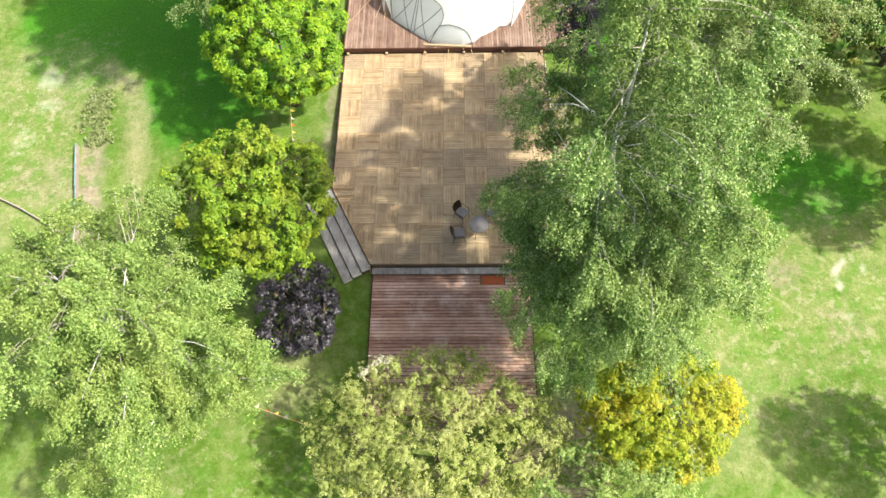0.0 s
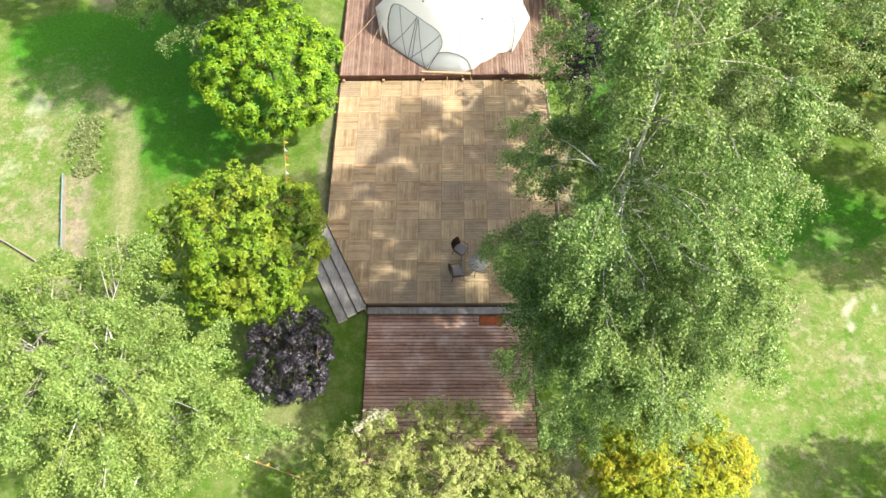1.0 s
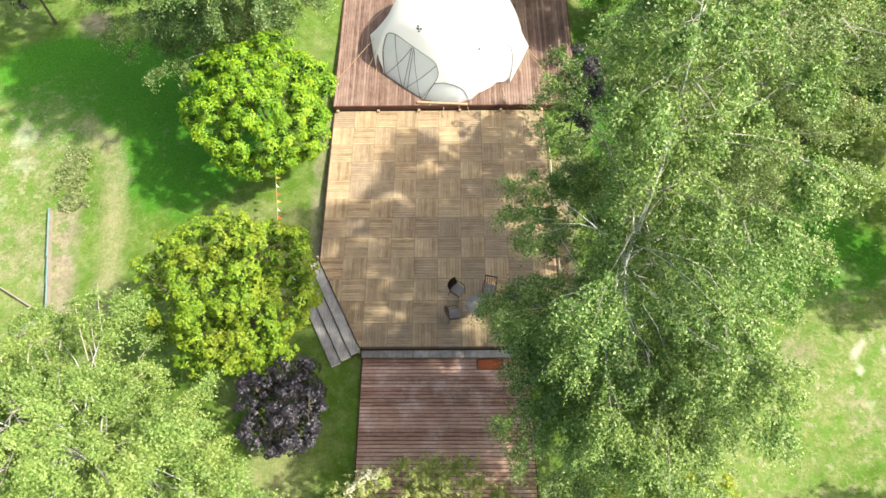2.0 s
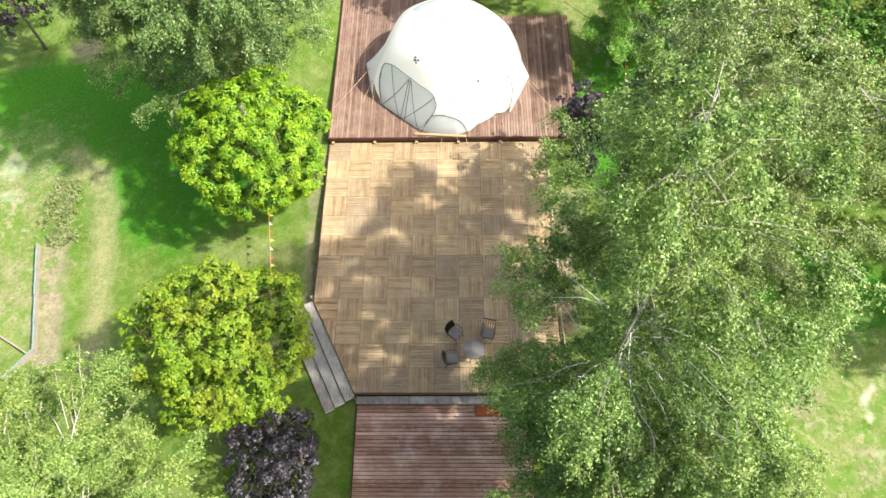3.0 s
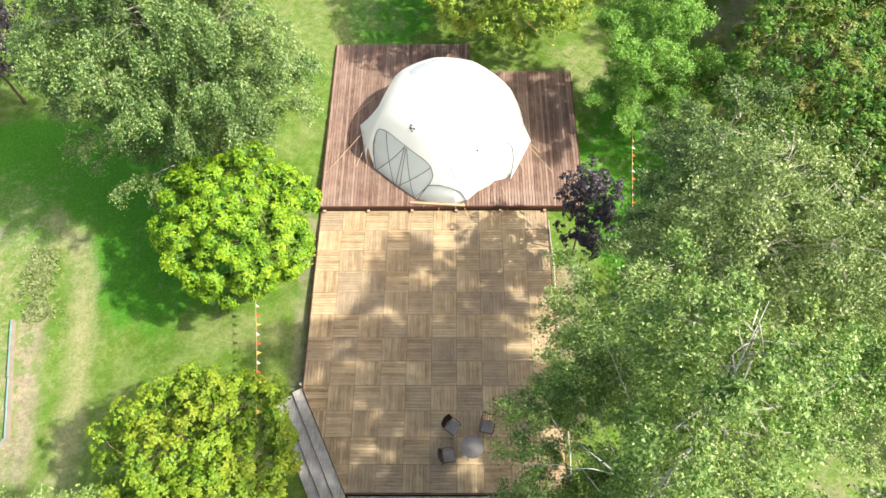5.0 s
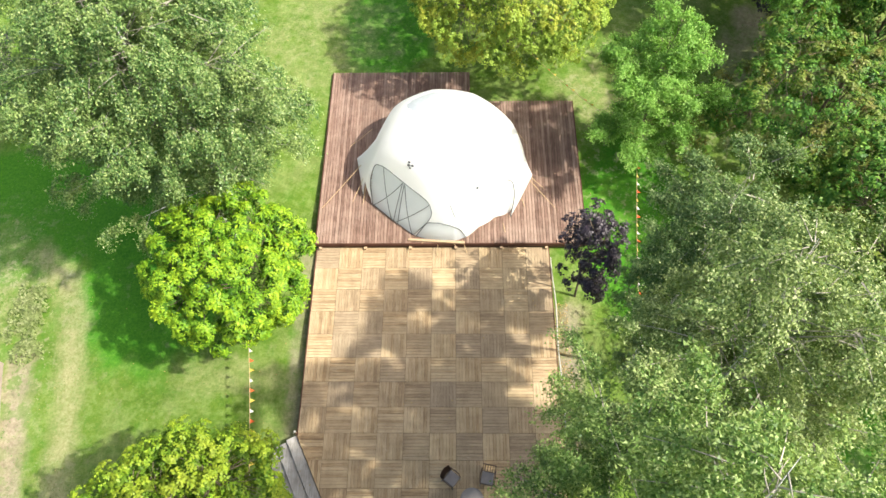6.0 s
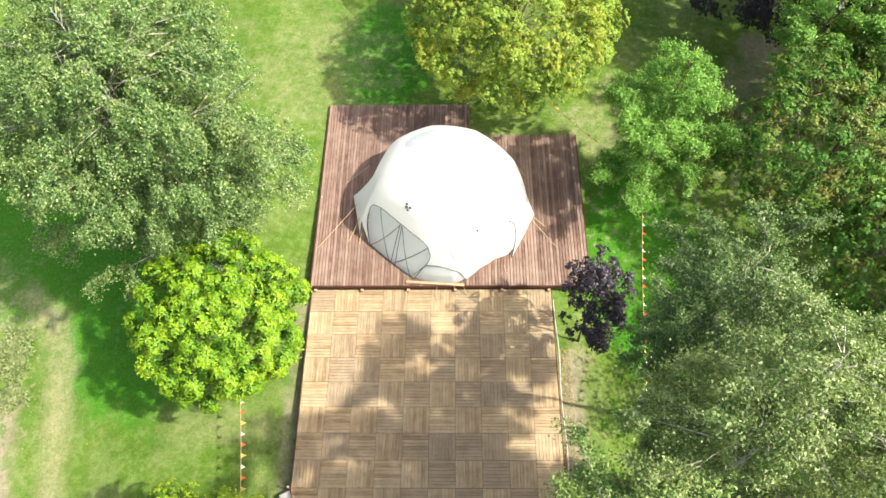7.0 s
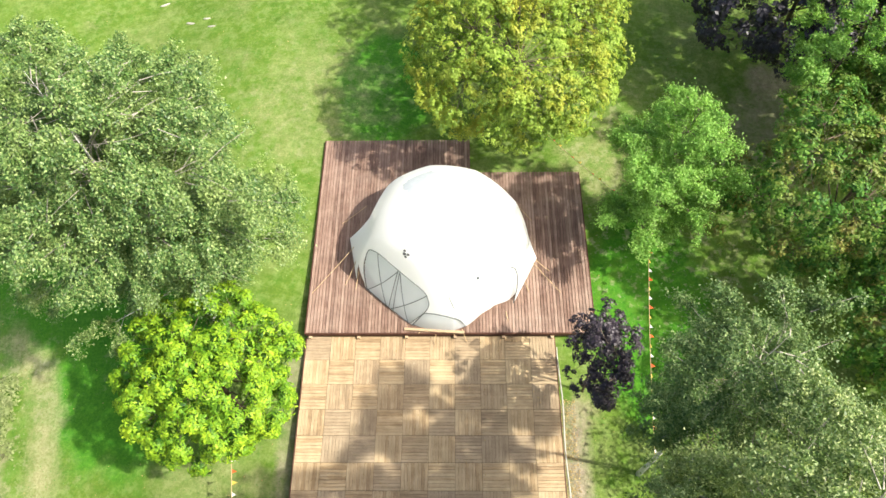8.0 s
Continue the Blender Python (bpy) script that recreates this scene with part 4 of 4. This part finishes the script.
        pick = np.tile(np.arange(bundle), n // bundle + 1)[:n]
        u = rng.uniform(0.08, 1.0, n)
        at = p[pick] + way[pick] * (long[pick] * u)[:, None] - np.array([0, 0, 1]) * (0.22 * droop * long[pick] * u ** 2)[:, None]
        fan = turn[pick] + np.where(rng.random(n) < 0.5, 1, -1) * rng.uniform(0.15, 0.85, n)
        starts.append(at + rng.normal(size=(n, 3)) * 0.04)
        outs.append(np.stack([np.cos(fan), np.sin(fan), rng.normal(size=n) * 0.15 + 0.1], axis=1))
        lens.append(spray * rng.uniform(0.32, 0.82, n) * (1.15 - 0.4 * u) * min(1.0, 0.5 + 0.2 * r))
    starts, outs, lens = np.concatenate(starts), unit(np.concatenate(outs)), np.concatenate(lens)
    bm = bmesh.new()
    for p, w, ln in stems[::2]:
        add_tube(bm, [tuple(p + w * ln * t - np.array([0, 0, 0.22 * droop * ln * t * t])) for t in (0, 0.5, 1.0)], [0.014, 0.010, 0.005], 3)
    tagged(part("twigwork", bm, M_TWIG if bark is M_BARK else M_LIMB, tree), kind="stuff")
    v, f = hanging_sprays(rng, starts, outs, lens, per, leaf, droop)
    array_mesh("crown", v, f, leaf_mat, tree)
    return tree


birch("birch_tree", "tall weeping birch with fine green leaves and white trunk", (5.1, -14.4), 19.0, 4.2, L_BIRCH_DEEP, 11, limbs=90, sprays=4300, per=112, leaf=0.066, pale=0.64, airy=0.33, low=0.18, spray=1.35, droop=1.05, lean=(-0.3, 1.7), girth=0.2, shape=1.05, skirt=0.95, trim=((70, 30, 0.8), (180, 40, 0.8), (168, 46, 0.3, 0.56)),
      extra=((11.2, 172, 3.3, 0.72), (11.4, 146, 2.9, 0.66), (7.5, 182, 3.3), (6.5, 168, 3.2), (8.6, 174, 3.1), (5.6, 190, 3.1), (7.0, 262, 5.4), (6.0, 248, 4.8), (9.0, 268, 5.2), (6.5, 280, 5.6), (5.0, 258, 4.4), (8.5, 255, 4.2), (9.5, 285, 4.6), (10.5, 312, 4.4), (8.8, 328, 4.3), (12.0, 298, 4.4), (11.0, 338, 4.0), (7.6, 308, 5.0), (7.4, 272, 4.8), (10.0, 276, 4.9), (9.0, 292, 5.1), (11.2, 302, 4.7)))
birch("birch_tree", "tall full birch with drooping olive-green foliage", (7.6, -9.2), 17.0, 4.2, L_BIRCH, 12, limbs=84, sprays=3500, per=104, leaf=0.065, low=0.24, girth=0.2, droop=0.6, rise=0.45, shape=1.1, lean=(-0.7, 0.3), skirt=0.8, airy=0.4,
      extra=((6.5, 290, 4.2), (7.0, 315, 4.6), (8.0, 250, 3.6), (9.0, 320, 4.6), (10.0, 350, 5.0), (9.5, 30, 4.0), (12.0, 345, 5.0), (11.0, 8, 5.0), (13.0, 332, 4.6), (9.5, 338, 5.2), (12.5, 2, 4.6)), trim=((140, 48, 0.68), (215, 36, 0.8), (265, 32, 0.68), (85, 50, 0.75)))
birch("birch_tree", "young birch with sparse grey-green sprays and pale stems", (7.8, -5.3), 13.0, 3.1, L_BIRCH_COOL, 13, limbs=50, sprays=1300, per=84, leaf=0.066, low=0.42, girth=0.09, droop=0.35, rise=0.6, spray=1.05, trim=((150, 60, 0.62),))
broadleaf("sapling_thicket", "low grey-green sapling thicket under the birches", (10.3, -4.4), 3.4, 1.9, (2.3, 3.0, 1.3), L_BIRCH_COOL, 38, clumps=130, clump=0.45, per=90, leaf=0.085, girth=0.05, lump=0.5)
broadleaf("shade_tree", "rounded green tree that shades the lawn", (17.2, -1.6), 9.0, 6.0, (3.2, 3.0, 2.9), L_DEEP, 39, clumps=200, clump=0.6, per=84, leaf=0.17)
birch("birch_tree", "broad pale-green birch with white forked limbs", (-9.6, -17.7), 11.5, 4.8, L_BIRCH_PALE, 15, limbs=78, sprays=2400, per=84, leaf=0.080, low=0.14, girth=0.26, rise=0.4, pale=0.7, stout=0.2, trim=((42, 38, 0.66), (215, 20, 0.6), (310, 18, 0.6)))
birch("birch_tree", "grey-green weeping birch on the open lawn", (-8.7, 0.6), 14.8, 4.7, L_BIRCH_SAGE, 16, pale=0.2, limbs=100, sprays=4700, per=80, leaf=0.078, low=0.24, girth=0.18, trim=((280, 75, 0.5, -0.48), (280, 60, 0.82), (165, 55, 1.12), (90, 60, 1.1)),
      extra=((4.0, 228, 3.6, 0.32), (8.0, 155, 5.6, 0.5), (5.5, 40, 4.6), (4.8, 20, 4.4), (6.5, 75, 4.6), (9.0, 100, 4.8), (9.5, 130, 4.8), (7.0, 180, 5.0), (6.0, 205, 4.6), (9.0, 345, 4.4), (7.0, 10, 4.6), (10.0, 60, 4.4), (8.0, 135, 6.2), (6.5, 120, 6.4), (9.0, 150, 6.0), (7.0, 166, 6.4), (10.5, 128, 5.4), (8.5, 112, 5.8)))
broadleaf("broadleaf_tree", "round bright-green tree with dense glossy clumps", (-7.3, -3.0), 6.9, 4.5, (2.75, 2.75, 2.3), L_MAPLE, 21, clumps=170, clump=0.40, per=288, count=9, leaf=0.145, spacing=1.18, inner=0.15, lump=0.28, slim=0.40, fill=0.35)
broadleaf("broadleaf_tree", "round olive-green tree turning gold at the tips", (-7.05, -11.6), 7.2, 4.7, (2.7, 2.65, 2.4), L_OLIVE, 22, clumps=245, clump=0.42, per=240, count=8, leaf=0.11, spacing=0.95, inner=0.2, lump=0.33, fill=0.5)
broadleaf("purple_shrub", "dark purple-leaved shrub beside the stairs", (-5.35, -14.75), 3.9, 2.2, (1.4, 1.5, 1.5), L_PURPLE, 23, clumps=110, clump=0.32, per=126, leaf=0.10, girth=0.06, slim=0.75, spacing=0.8, lump=0.5)
pale_tree = broadleaf("pale_shrub_tree", "pale yellow-green bushy tree with creamy leaf tips", (-0.1, -20.0), 5.6, 3.0, (4.3, 2.75, 2.3), L_CREAM, 24, clumps=420, clump=0.47, per=256, count=8, leaf=0.082, girth=0.1, slim=0.42, lump=0.22, spacing=0.70, fill=0.65)
for x, y, z, r in ((-2.0, 2.15, 4.75, 0.34), (-2.4, 1.9, 4.5, 0.25), (-1.65, 2.3, 4.5, 0.25)):
    v, f = leaf_cloud(np.random.default_rng(81), np.array([[x, y, z]]), np.array([r]), 98, 0.07, 0.6, 0.7)
    array_mesh("blossom", v, f, L_BLOSSOM, pale_tree)["label"] = "cream-white flower head"
broadleaf("yellow_maple", "small maple with leaves turned bright yellow", (7.2, -19.2), 5.6, 4.0, (2.5, 1.85, 1.5), L_YELLOW, 25, clumps=170, clump=0.42, per=312, count=8, leaf=0.088, spacing=0.8, lump=0.2, fill=0.5)
broadleaf("green_shrub", "leafy green shrub below the yellow maple", (5.7, -22.0), 4.6, 3.0, (2.6, 2.0, 1.7), L_BIRCH_PALE, 26, clumps=150, clump=0.42, per=140, leaf=0.09, girth=0.07, lump=0.4)
broadleaf("lime_tree", "broad lime-green tree with golden patches behind the dome", (3.6, 11.3), 8.8, 5.5, (4.5, 4.8, 3.3), L_LIME, 27, clumps=330, clump=0.64, per=272, count=8, leaf=0.115, girth=0.17, lump=0.26, spacing=0.98, inner=0.15, flat=0.9, fill=0.4)
birch("slender_tree", "light-green young tree with upswept feathery sprays", (9.0, 4.6), 8.4, 2.5, L_FRESH, 28, limbs=48, sprays=1050, per=80, leaf=0.084, low=0.14, droop=0.0, spray=0.95, girth=0.09, bark=M_BARK, rise=0.5, shape=0.7)
broadleaf("broadleaf_tree", "deep-green spreading tree with reddish leaf tips", (15.3, 3.6), 8.8, 5.2, (3.5, 3.5, 3.0), L_DEEP, 29, clumps=170, clump=0.6, per=238, leaf=0.125, lump=0.5, spacing=1.1, inner=0.12, flat=0.6)
broadleaf("purple_beech", "large near-black purple beech at the lawn's edge", (16.9, 15.0), 11.5, 6.4, (5.0, 4.6, 4.4), L_PURPLE, 30, clumps=420, clump=0.66, per=105, leaf=0.2)
broadleaf("broadleaf_tree", "deep-green tree crowding the lawn's shaded edge", (19.6, 8.6), 8.6, 5.4, (2.8, 3.2, 2.7), L_DEEP, 40, clumps=130, clump=0.6, per=190, leaf=0.13, lump=0.5, spacing=1.05, inner=0.12)
birch("slender_tree", "mid-green young tree beside the purple beech", (15.8, 8.8), 9.5, 2.2, L_FRESH, 31, limbs=30, sprays=420, per=60, leaf=0.11, low=0.2, droop=0.1, spray=0.95, girth=0.09, bark=M_BARK, rise=0.4)
broadleaf("plum_tree", "slender plum-purple tree beside the deck corner", (6.0, -2.2), 6.6, 4.3, (0.85, 1.6, 2.0), L_PLUM, 32, clumps=90, clump=0.32, per=133, leaf=0.095, girth=0.05, lump=0.6, slim=0.75)
broadleaf("plum_tree", "dark plum-purple tree at the lawn's far side", (-20.9, 7.0), 6.0, 4.0, (2.2, 2.2, 2.0), L_PLUM, 33, clumps=130, clump=0.42, per=90, leaf=0.14, girth=0.08)
broadleaf("purple_beech", "near-black purple beech standing over shaded grass", (21.8, -0.8), 9.0, 5.2, (3.6, 3.2, 3.6), L_PURPLE, 34, clumps=240, clump=0.6, per=84, leaf=0.2)
broadleaf("shade_tree", "tall green tree that shades the far lawn", (22.3, 9.6), 12.0, 7.0, (4.8, 4.8, 4.2), L_DEEP, 37, clumps=240, clump=0.65, per=84, leaf=0.18)
broadleaf("shade_tree", "green tree behind the lime tree that shades the lawn", (3.4, 17.6), 9.0, 5.8, (3.5, 3.2, 3.0), L_DEEP, 41, clumps=170, clump=0.62, per=84, leaf=0.18)
broadleaf("shade_tree", "round green tree that shades the meadow", (18.6, -20.0), 6.5, 4.2, (2.2, 1.8, 1.9), L_MAPLE, 35, clumps=120, clump=0.45, per=100, leaf=0.15)
broadleaf("shade_tree", "broad green tree that shades the meadow", (21.5, -8.0), 8.5, 5.4, (3.6, 3.4, 3.0), L_MAPLE, 36, clumps=200, clump=0.6, per=84, leaf=0.2)


# ---- furniture on the middle deck ----
def build_chair(m, label, slatted=False):
    chair = thing("garden_chair", m, label, "chair", "chairs at the small table")
    part("seat", box(-0.24, -0.23, 0.38, 0.24, 0.25, 0.42, 0.015), M_RATTAN, chair)
    part("cushion", box(-0.22, -0.20, 0.422, 0.22, 0.24, 0.48, 0.025), M_CUSHION, chair, "flat grey cushion")
    if slatted:
        part("top_rail", box(-0.25, -0.40, 0.83, 0.25, -0.36, 0.89, 0.01), M_RATTAN, chair)
        for k in range(6):
            x = -0.23 + 0.46 * k / 5
            bm = bmesh.new()
            add_tube(bm, [(x, -0.23, 0.40), (x, -0.32, 0.64), (x, -0.38, 0.84)], 0.013, 6)
            part("back_slat", bm, M_RATTAN, chair)
    else:
        bm = bmesh.new()
        cols = []
        for i in range(9):
            u = -1 + 2 * i / 8
            x, y = 0.25 * u, -0.25 + 0.07 * u * u
            cols.append([bm.verts.new((x, y - 0.13 * k / 4, 0.42 + 0.44 * k / 4 * (1 - 0.08 * u * u))) for k in range(5)])
        for a, b in zip(cols, cols[1:]):
            for k in range(4):
                bm.faces.new((a[k], b[k], b[k + 1], a[k + 1]))
        bmesh.ops.solidify(bm, geom=bm.faces[:], thickness=0.03)
        part("backrest", bm, M_RATTAN, chair, "curved dark brown woven back")
    for x, y, dx, dy in ((-0.2, 0.2, -0.03, 0.06), (0.2, 0.2, 0.03, 0.06), (-0.2, -0.2, -0.03, -0.08), (0.2, -0.2, 0.03, -0.08)):
        bm = bmesh.new()
        add_tube(bm, [(x, y, 0.385), (x + dx, y + dy, 0.0)], [0.018, 0.014], 6)
        part("leg", bm, M_PIPING, chair)
    for x in (-0.27, 0.27):
        bm = bmesh.new()
        add_tube(bm, [(x * 0.92, -0.27, 0.62), (x, -0.05, 0.63), (x, 0.16, 0.60), (x * 0.9, 0.22, 0.40)], 0.016, 6)
        part("armrest", bm, M_RATTAN, chair)
    return chair


first = build_chair(pose(0.82, -9.72, MIDDLE + 0.003, 0, 0, -128), "dark woven garden chair with a grey seat cushion")
copy_thing(first, pose(0.68, -10.78, MIDDLE + 0.003, 0, 0, -82))
build_chair(pose(2.12, -9.7, MIDDLE + 0.003, 0, 0, 168), "dark garden chair with a slatted back and grey cushion", True)


def disc(radius, z0, z1, segments=32):
    bm = bmesh.new()
    bmesh.ops.create_cone(bm, cap_ends=True, segments=segments, radius1=radius, radius2=radius, depth=z1 - z0)
    bmesh.ops.bevel(bm, geom=[e for e in bm.edges if abs(e.verts[0].co.z - e.verts[1].co.z) < 1e-4], offset=min(0.008, (z1 - z0) / 3), segments=2, affect="EDGES")
    bmesh.ops.translate(bm, vec=(0, 0, (z0 + z1) / 2), verts=bm.verts[:])
    return bm


def build_table():
    table = thing("garden_table", pose(1.55, -10.5, MIDDLE + 0.003, 0, 0, 20), "small round grey garden table among the chairs", "table")
    part("tabletop", disc(0.42, 0.69, 0.72), M_TABLE, table)
    part("apron", disc(0.33, 0.645, 0.689), M_PIPING, table)
    for k in range(4):
        a = radians(45 + 90 * k)
        bm = bmesh.new()
        add_tube(bm, [(0.27 * math.cos(a), 0.27 * math.sin(a), 0.645), (0.36 * math.cos(a), 0.36 * math.sin(a), 0.0)], [0.018, 0.016], 6)
        part("leg", bm, M_PIPING, table)


build_table()

mat = thing("door_mat", pose(2.1, -12.62, LOWER + 0.003), "rust-red mat lying before the long step", "mat")
part("pile", box(-0.52, -0.2, 0.0, 0.52, 0.2, 0.022, 0.008), M_MAT, mat)
for x in (-0.5, 0.5):
    part("border", box(x - 0.03, -0.21, 0.0, x + 0.03, 0.21, 0.026, 0.006), M_JOIST, mat)

# ---- hose along the deck's edge ----
hose = thing("garden_hose", Matrix(), "off-white hose lying along the deck edge", "hose")
bm = bmesh.new()
pts = []
for k in range(40):
    y = -0.1 - 11.5 * k / 39
    pts.append((5.12 + 0.03 * math.sin(y * 1.7) - 0.012 * y * 0.6, y, 0.36 + 0.02 * math.sin(y * 2.3)))
add_tube(bm, pts, 0.03, 6)
part("tube", bm, M_WHITE_ROPE, hose)
for k in range(0, 12, 3):
    part("bracket", box(5.04, -0.6 - k, 0.3, 5.16, -0.56 - k, 0.34, 0.004), M_JOIST, hose)
pipe = thing("white_pipe", pose(3.78, -16.05, 0.0), "short white pipe standing at the terrace edge", "pipe")
bm = bmesh.new()
add_tube(bm, [(0, 0, -0.05), (0, 0, 0.42), (0.02, -0.1, 0.5), (0.03, -0.35, 0.5)], 0.045, 8)
part("shaft", bm, M_STONE, pipe)


# ---- pennant strings between the trees ----
def pennants(a, b, sag, label, first_flag=0):
    a, b = Vector(a), Vector(b)
    string = thing("pennant_string", Matrix.Translation(a), label, "bunting", "pennant strings")
    d = b - a
    n = int(d.length / 0.38)
    line = [d * (k / n) - Vector((0, 0, sag * math.sin(math.pi * k / n))) for k in range(n + 1)]
    part("cord", ribbon(line, 0.010, 4), M_ROPE, string)
    along = d.normalized()
    side = along.cross(Vector((0, 0, 1))).normalized()
    for k in range(3, n):
        p = (line[k] + line[k + 1]) / 2
        tilt = 0.9 + 0.35 * math.sin(k * 2.1)
        hang = (Vector((0, 0, -1)) * math.cos(tilt) - side * math.sin(tilt)).normalized()
        bm = bmesh.new()
        c = [p - along * 0.085, p + along * 0.085, p + hang * 0.20, p + hang * 0.10 + along.cross(hang) * 0.02]
        v = [bm.verts.new(q) for q in c]
        bm.faces.new((v[0], v[3], v[2]))
        bm.faces.new((v[3], v[1], v[2]))
        bm.faces.new((v[0], v[1], v[3]))
        bmesh.ops.solidify(bm, geom=bm.faces[:], thickness=0.004)
        part("pennant", bm, M_FLAGS[(k + first_flag) % 3], string)


pennants((-7.2, -3.1, 2.2), (-6.2, -10.0, 2.0), 0.25, "orange, yellow and white pennants strung between two trees")
pennants((-9.6, -17.5, 2.0), (-1.4, -20.2, 1.8), 0.45, "faded pennant string stretched over shaded grass", 1)
pennants((8.95, 4.6, 2.6), (7.8, -5.2, 2.6), 0.3, "small pennants strung along the dark lawn", 2)
pennants((3.7, 10.7, 2.4), (8.95, 4.7, 2.2), 0.35, "pennant string between the lime tree and a young tree")


# ---- low edging on the worn side of the lawn ----
def edging(pts, height, mat, label, rail):
    x0, y0 = pts[0]
    fence = thing("low_edging", Matrix.Translation((x0, y0, 0)), label, "edging", "low edgings")
    for (ax, ay), (bx, by) in zip(pts, pts[1:]):
        d = Vector((bx - ax, by - ay, 0))
        n = max(1, round(d.length / 1.2))
        for k in range(n):
            p, q = Vector((ax, ay, 0)) + d * (k / n), Vector((ax, ay, 0)) + d * ((k + 1) / n)
            z = float(ground_height((p.x + q.x) / 2, (p.y + q.y) / 2))
            m = Matrix.Translation((p.x - x0, p.y - y0, z)) @ Matrix.Rotation(math.atan2(d.y, d.x), 4, "Z")
            ln = (q - p).length
            part("panel", box(0.012, -0.02, -0.15, ln - 0.012, 0.02, height, 0.004, m), mat, fence)
            part("rail", box(0.004, -0.03, height + 0.001, ln - 0.004, 0.03, height + 0.03, 0.008, m), rail, fence)
            part("post", box(-0.035, -0.035, -0.2, 0.035, 0.035, height - 0.002, 0.005, m), mat, fence)


edging([(-17.95, -4.9), (-16.75, -9.9), (-18.4, -12.2), (-20.5, -14.5)], 0.34, M_PLANK, "low edging with a faded teal top rail", M_TEAL)
edging([(-16.95, -10.05), (-19.5, -8.6), (-22, -7.4)], 0.22, M_PLANK, "low weathered brown plank edging", M_PLANK)


# ---- low plants, stones and grass ----
def low_plants():
    rng = np.random.default_rng(51)
    n = 150
    t = rng.random(n)
    x = -17.6 + 0.5 * t + rng.normal(size=n) * 0.32
    y = -1.5 - 3.2 * t + rng.normal(size=n) * 0.25
    c = np.stack([x, y, ground_height(x, y) + 0.12], axis=1)
    v, f = leaf_cloud(rng, c, np.full(n, 0.17), 14, 0.15, 0.5, 0.5, 0.9)
    ob = array_mesh("vegetable_patch", v, f, L_HERB)
    tagged(ob, "low pale-leaved plants growing in a strip of earth", "plants", kind="stuff")


low_plants()


def stones(name, label, spots, seed):
    for k, (x, y, r, q) in enumerate(spots):
        rng = np.random.default_rng(seed + k)
        bm = bmesh.new()
        bmesh.ops.create_icosphere(bm, subdivisions=2, radius=1)
        for v in bm.verts:
            w = 1 + 0.25 * noise.noise(v.co * 1.4 + Vector((k * 3.1, seed, 0)))
            v.co = Vector((v.co.x * r * w, v.co.y * q * w, v.co.z * 0.05))
        ob = mesh_object(name, bm, M_STONE, None, True)
        ob.matrix_world = pose(x, y, float(ground_height(x, y)) + 0.01, 0, 0, rng.uniform(-30, 30))
        tagged(ob, label, "stone", "pale stones in the grass")


stones("flat_stone", "pale flat stone lying in the mown grass", [(-13.3, 18.4, 0.30, 0.07), (-12.4, 18.6, 0.22, 0.06), (-12.0, 17.9, 0.26, 0.05), (-9.6, 20.0, 0.3, 0.07), (-8.0, 20.1, 0.35, 0.07), (-15.2, 20.2, 0.3, 0.08)], 61)


def grass():
    rng = np.random.default_rng(52)
    n = 55000
    x, y = rng.uniform(-24, 22, n), rng.uniform(-25, 24, n)
    keep = ~((x > -5.4) & (x < 6.8) & (y > -0.1) & (y < 9.8)) & ~((x > -5.5) & (x < 5.2) & (y > -12.3) & (y < 0.1)) & ~((x > -3.1) & (x < 3.75) & (y > -18.5) & (y < -12))
    keep &= np.sin(x * 1.3 + np.sin(y * 0.9) * 1.5) + np.sin(y * 1.7 + np.sin(x * 0.6)) + rng.normal(size=n) * 1.5 > -0.9
    x, y = x[keep], y[keep]
    n = len(x)
    h = rng.uniform(0.03, 0.07, n)
    c = np.stack([x, y, ground_height(x, y) + h * 0.4], axis=1)
    normal = rng.normal(size=(n, 3)) * 0.5 + np.array([0.2, 0, 0.8])
    v, f = leaf_arrays(c, normal, rng.normal(size=(n, 3)) + np.array([0, 0, 0.5]), h * 1.2, 0.35)
    tagged(array_mesh("grass", v, f, L_GRASS), "short tufts of grass on the lawn", "grass", kind="stuff")


grass()


def fallen_leaves():
    rng = np.random.default_rng(57)
    parts = []
    for n, x0, x1, y0, y1, z in ((900, -20, 18, -22, 20, None), (110, -4.8, 4.9, -11.9, -0.2, MIDDLE), (130, 0.5, 3.6, -18.3, -12.5, LOWER), (40, -2.9, 0.5, -18.3, -12.5, LOWER), (1100, 5.08, 5.65, -11, -2.5, None)):
        x, y = rng.uniform(x0, x1, n), rng.uniform(y0, y1, n)
        if z is None:
            keep = ~((x > -5.4) & (x < 6.8) & (y > -0.1) & (y < 9.8)) & ~((x > -5.5) & (x < 5.1) & (y > -12.5) & (y < 0.1)) & ~((x > -3.1) & (x < 3.75) & (y > -18.5) & (y < -12))
            x, y = x[keep], y[keep]
            h = ground_height(x, y) + 0.035
        else:
            h = np.full(n, z + 0.008)
        parts.append(np.stack([x, y, h], axis=1))
    c = np.concatenate(parts)
    n = len(c)
    normal = rng.normal(size=(n, 3)) * 0.15 + np.array([0, 0, 1.0])
    v, f = leaf_arrays(c, normal, rng.normal(size=(n, 3)) * np.array([1, 1, 0.05]), rng.uniform(0.04, 0.075, n), 0.65)
    tagged(array_mesh("fallen_leaves", v, f, L_FALLEN), "small yellow and brown fallen leaves on grass and boards", "leaves", kind="stuff")


fallen_leaves()
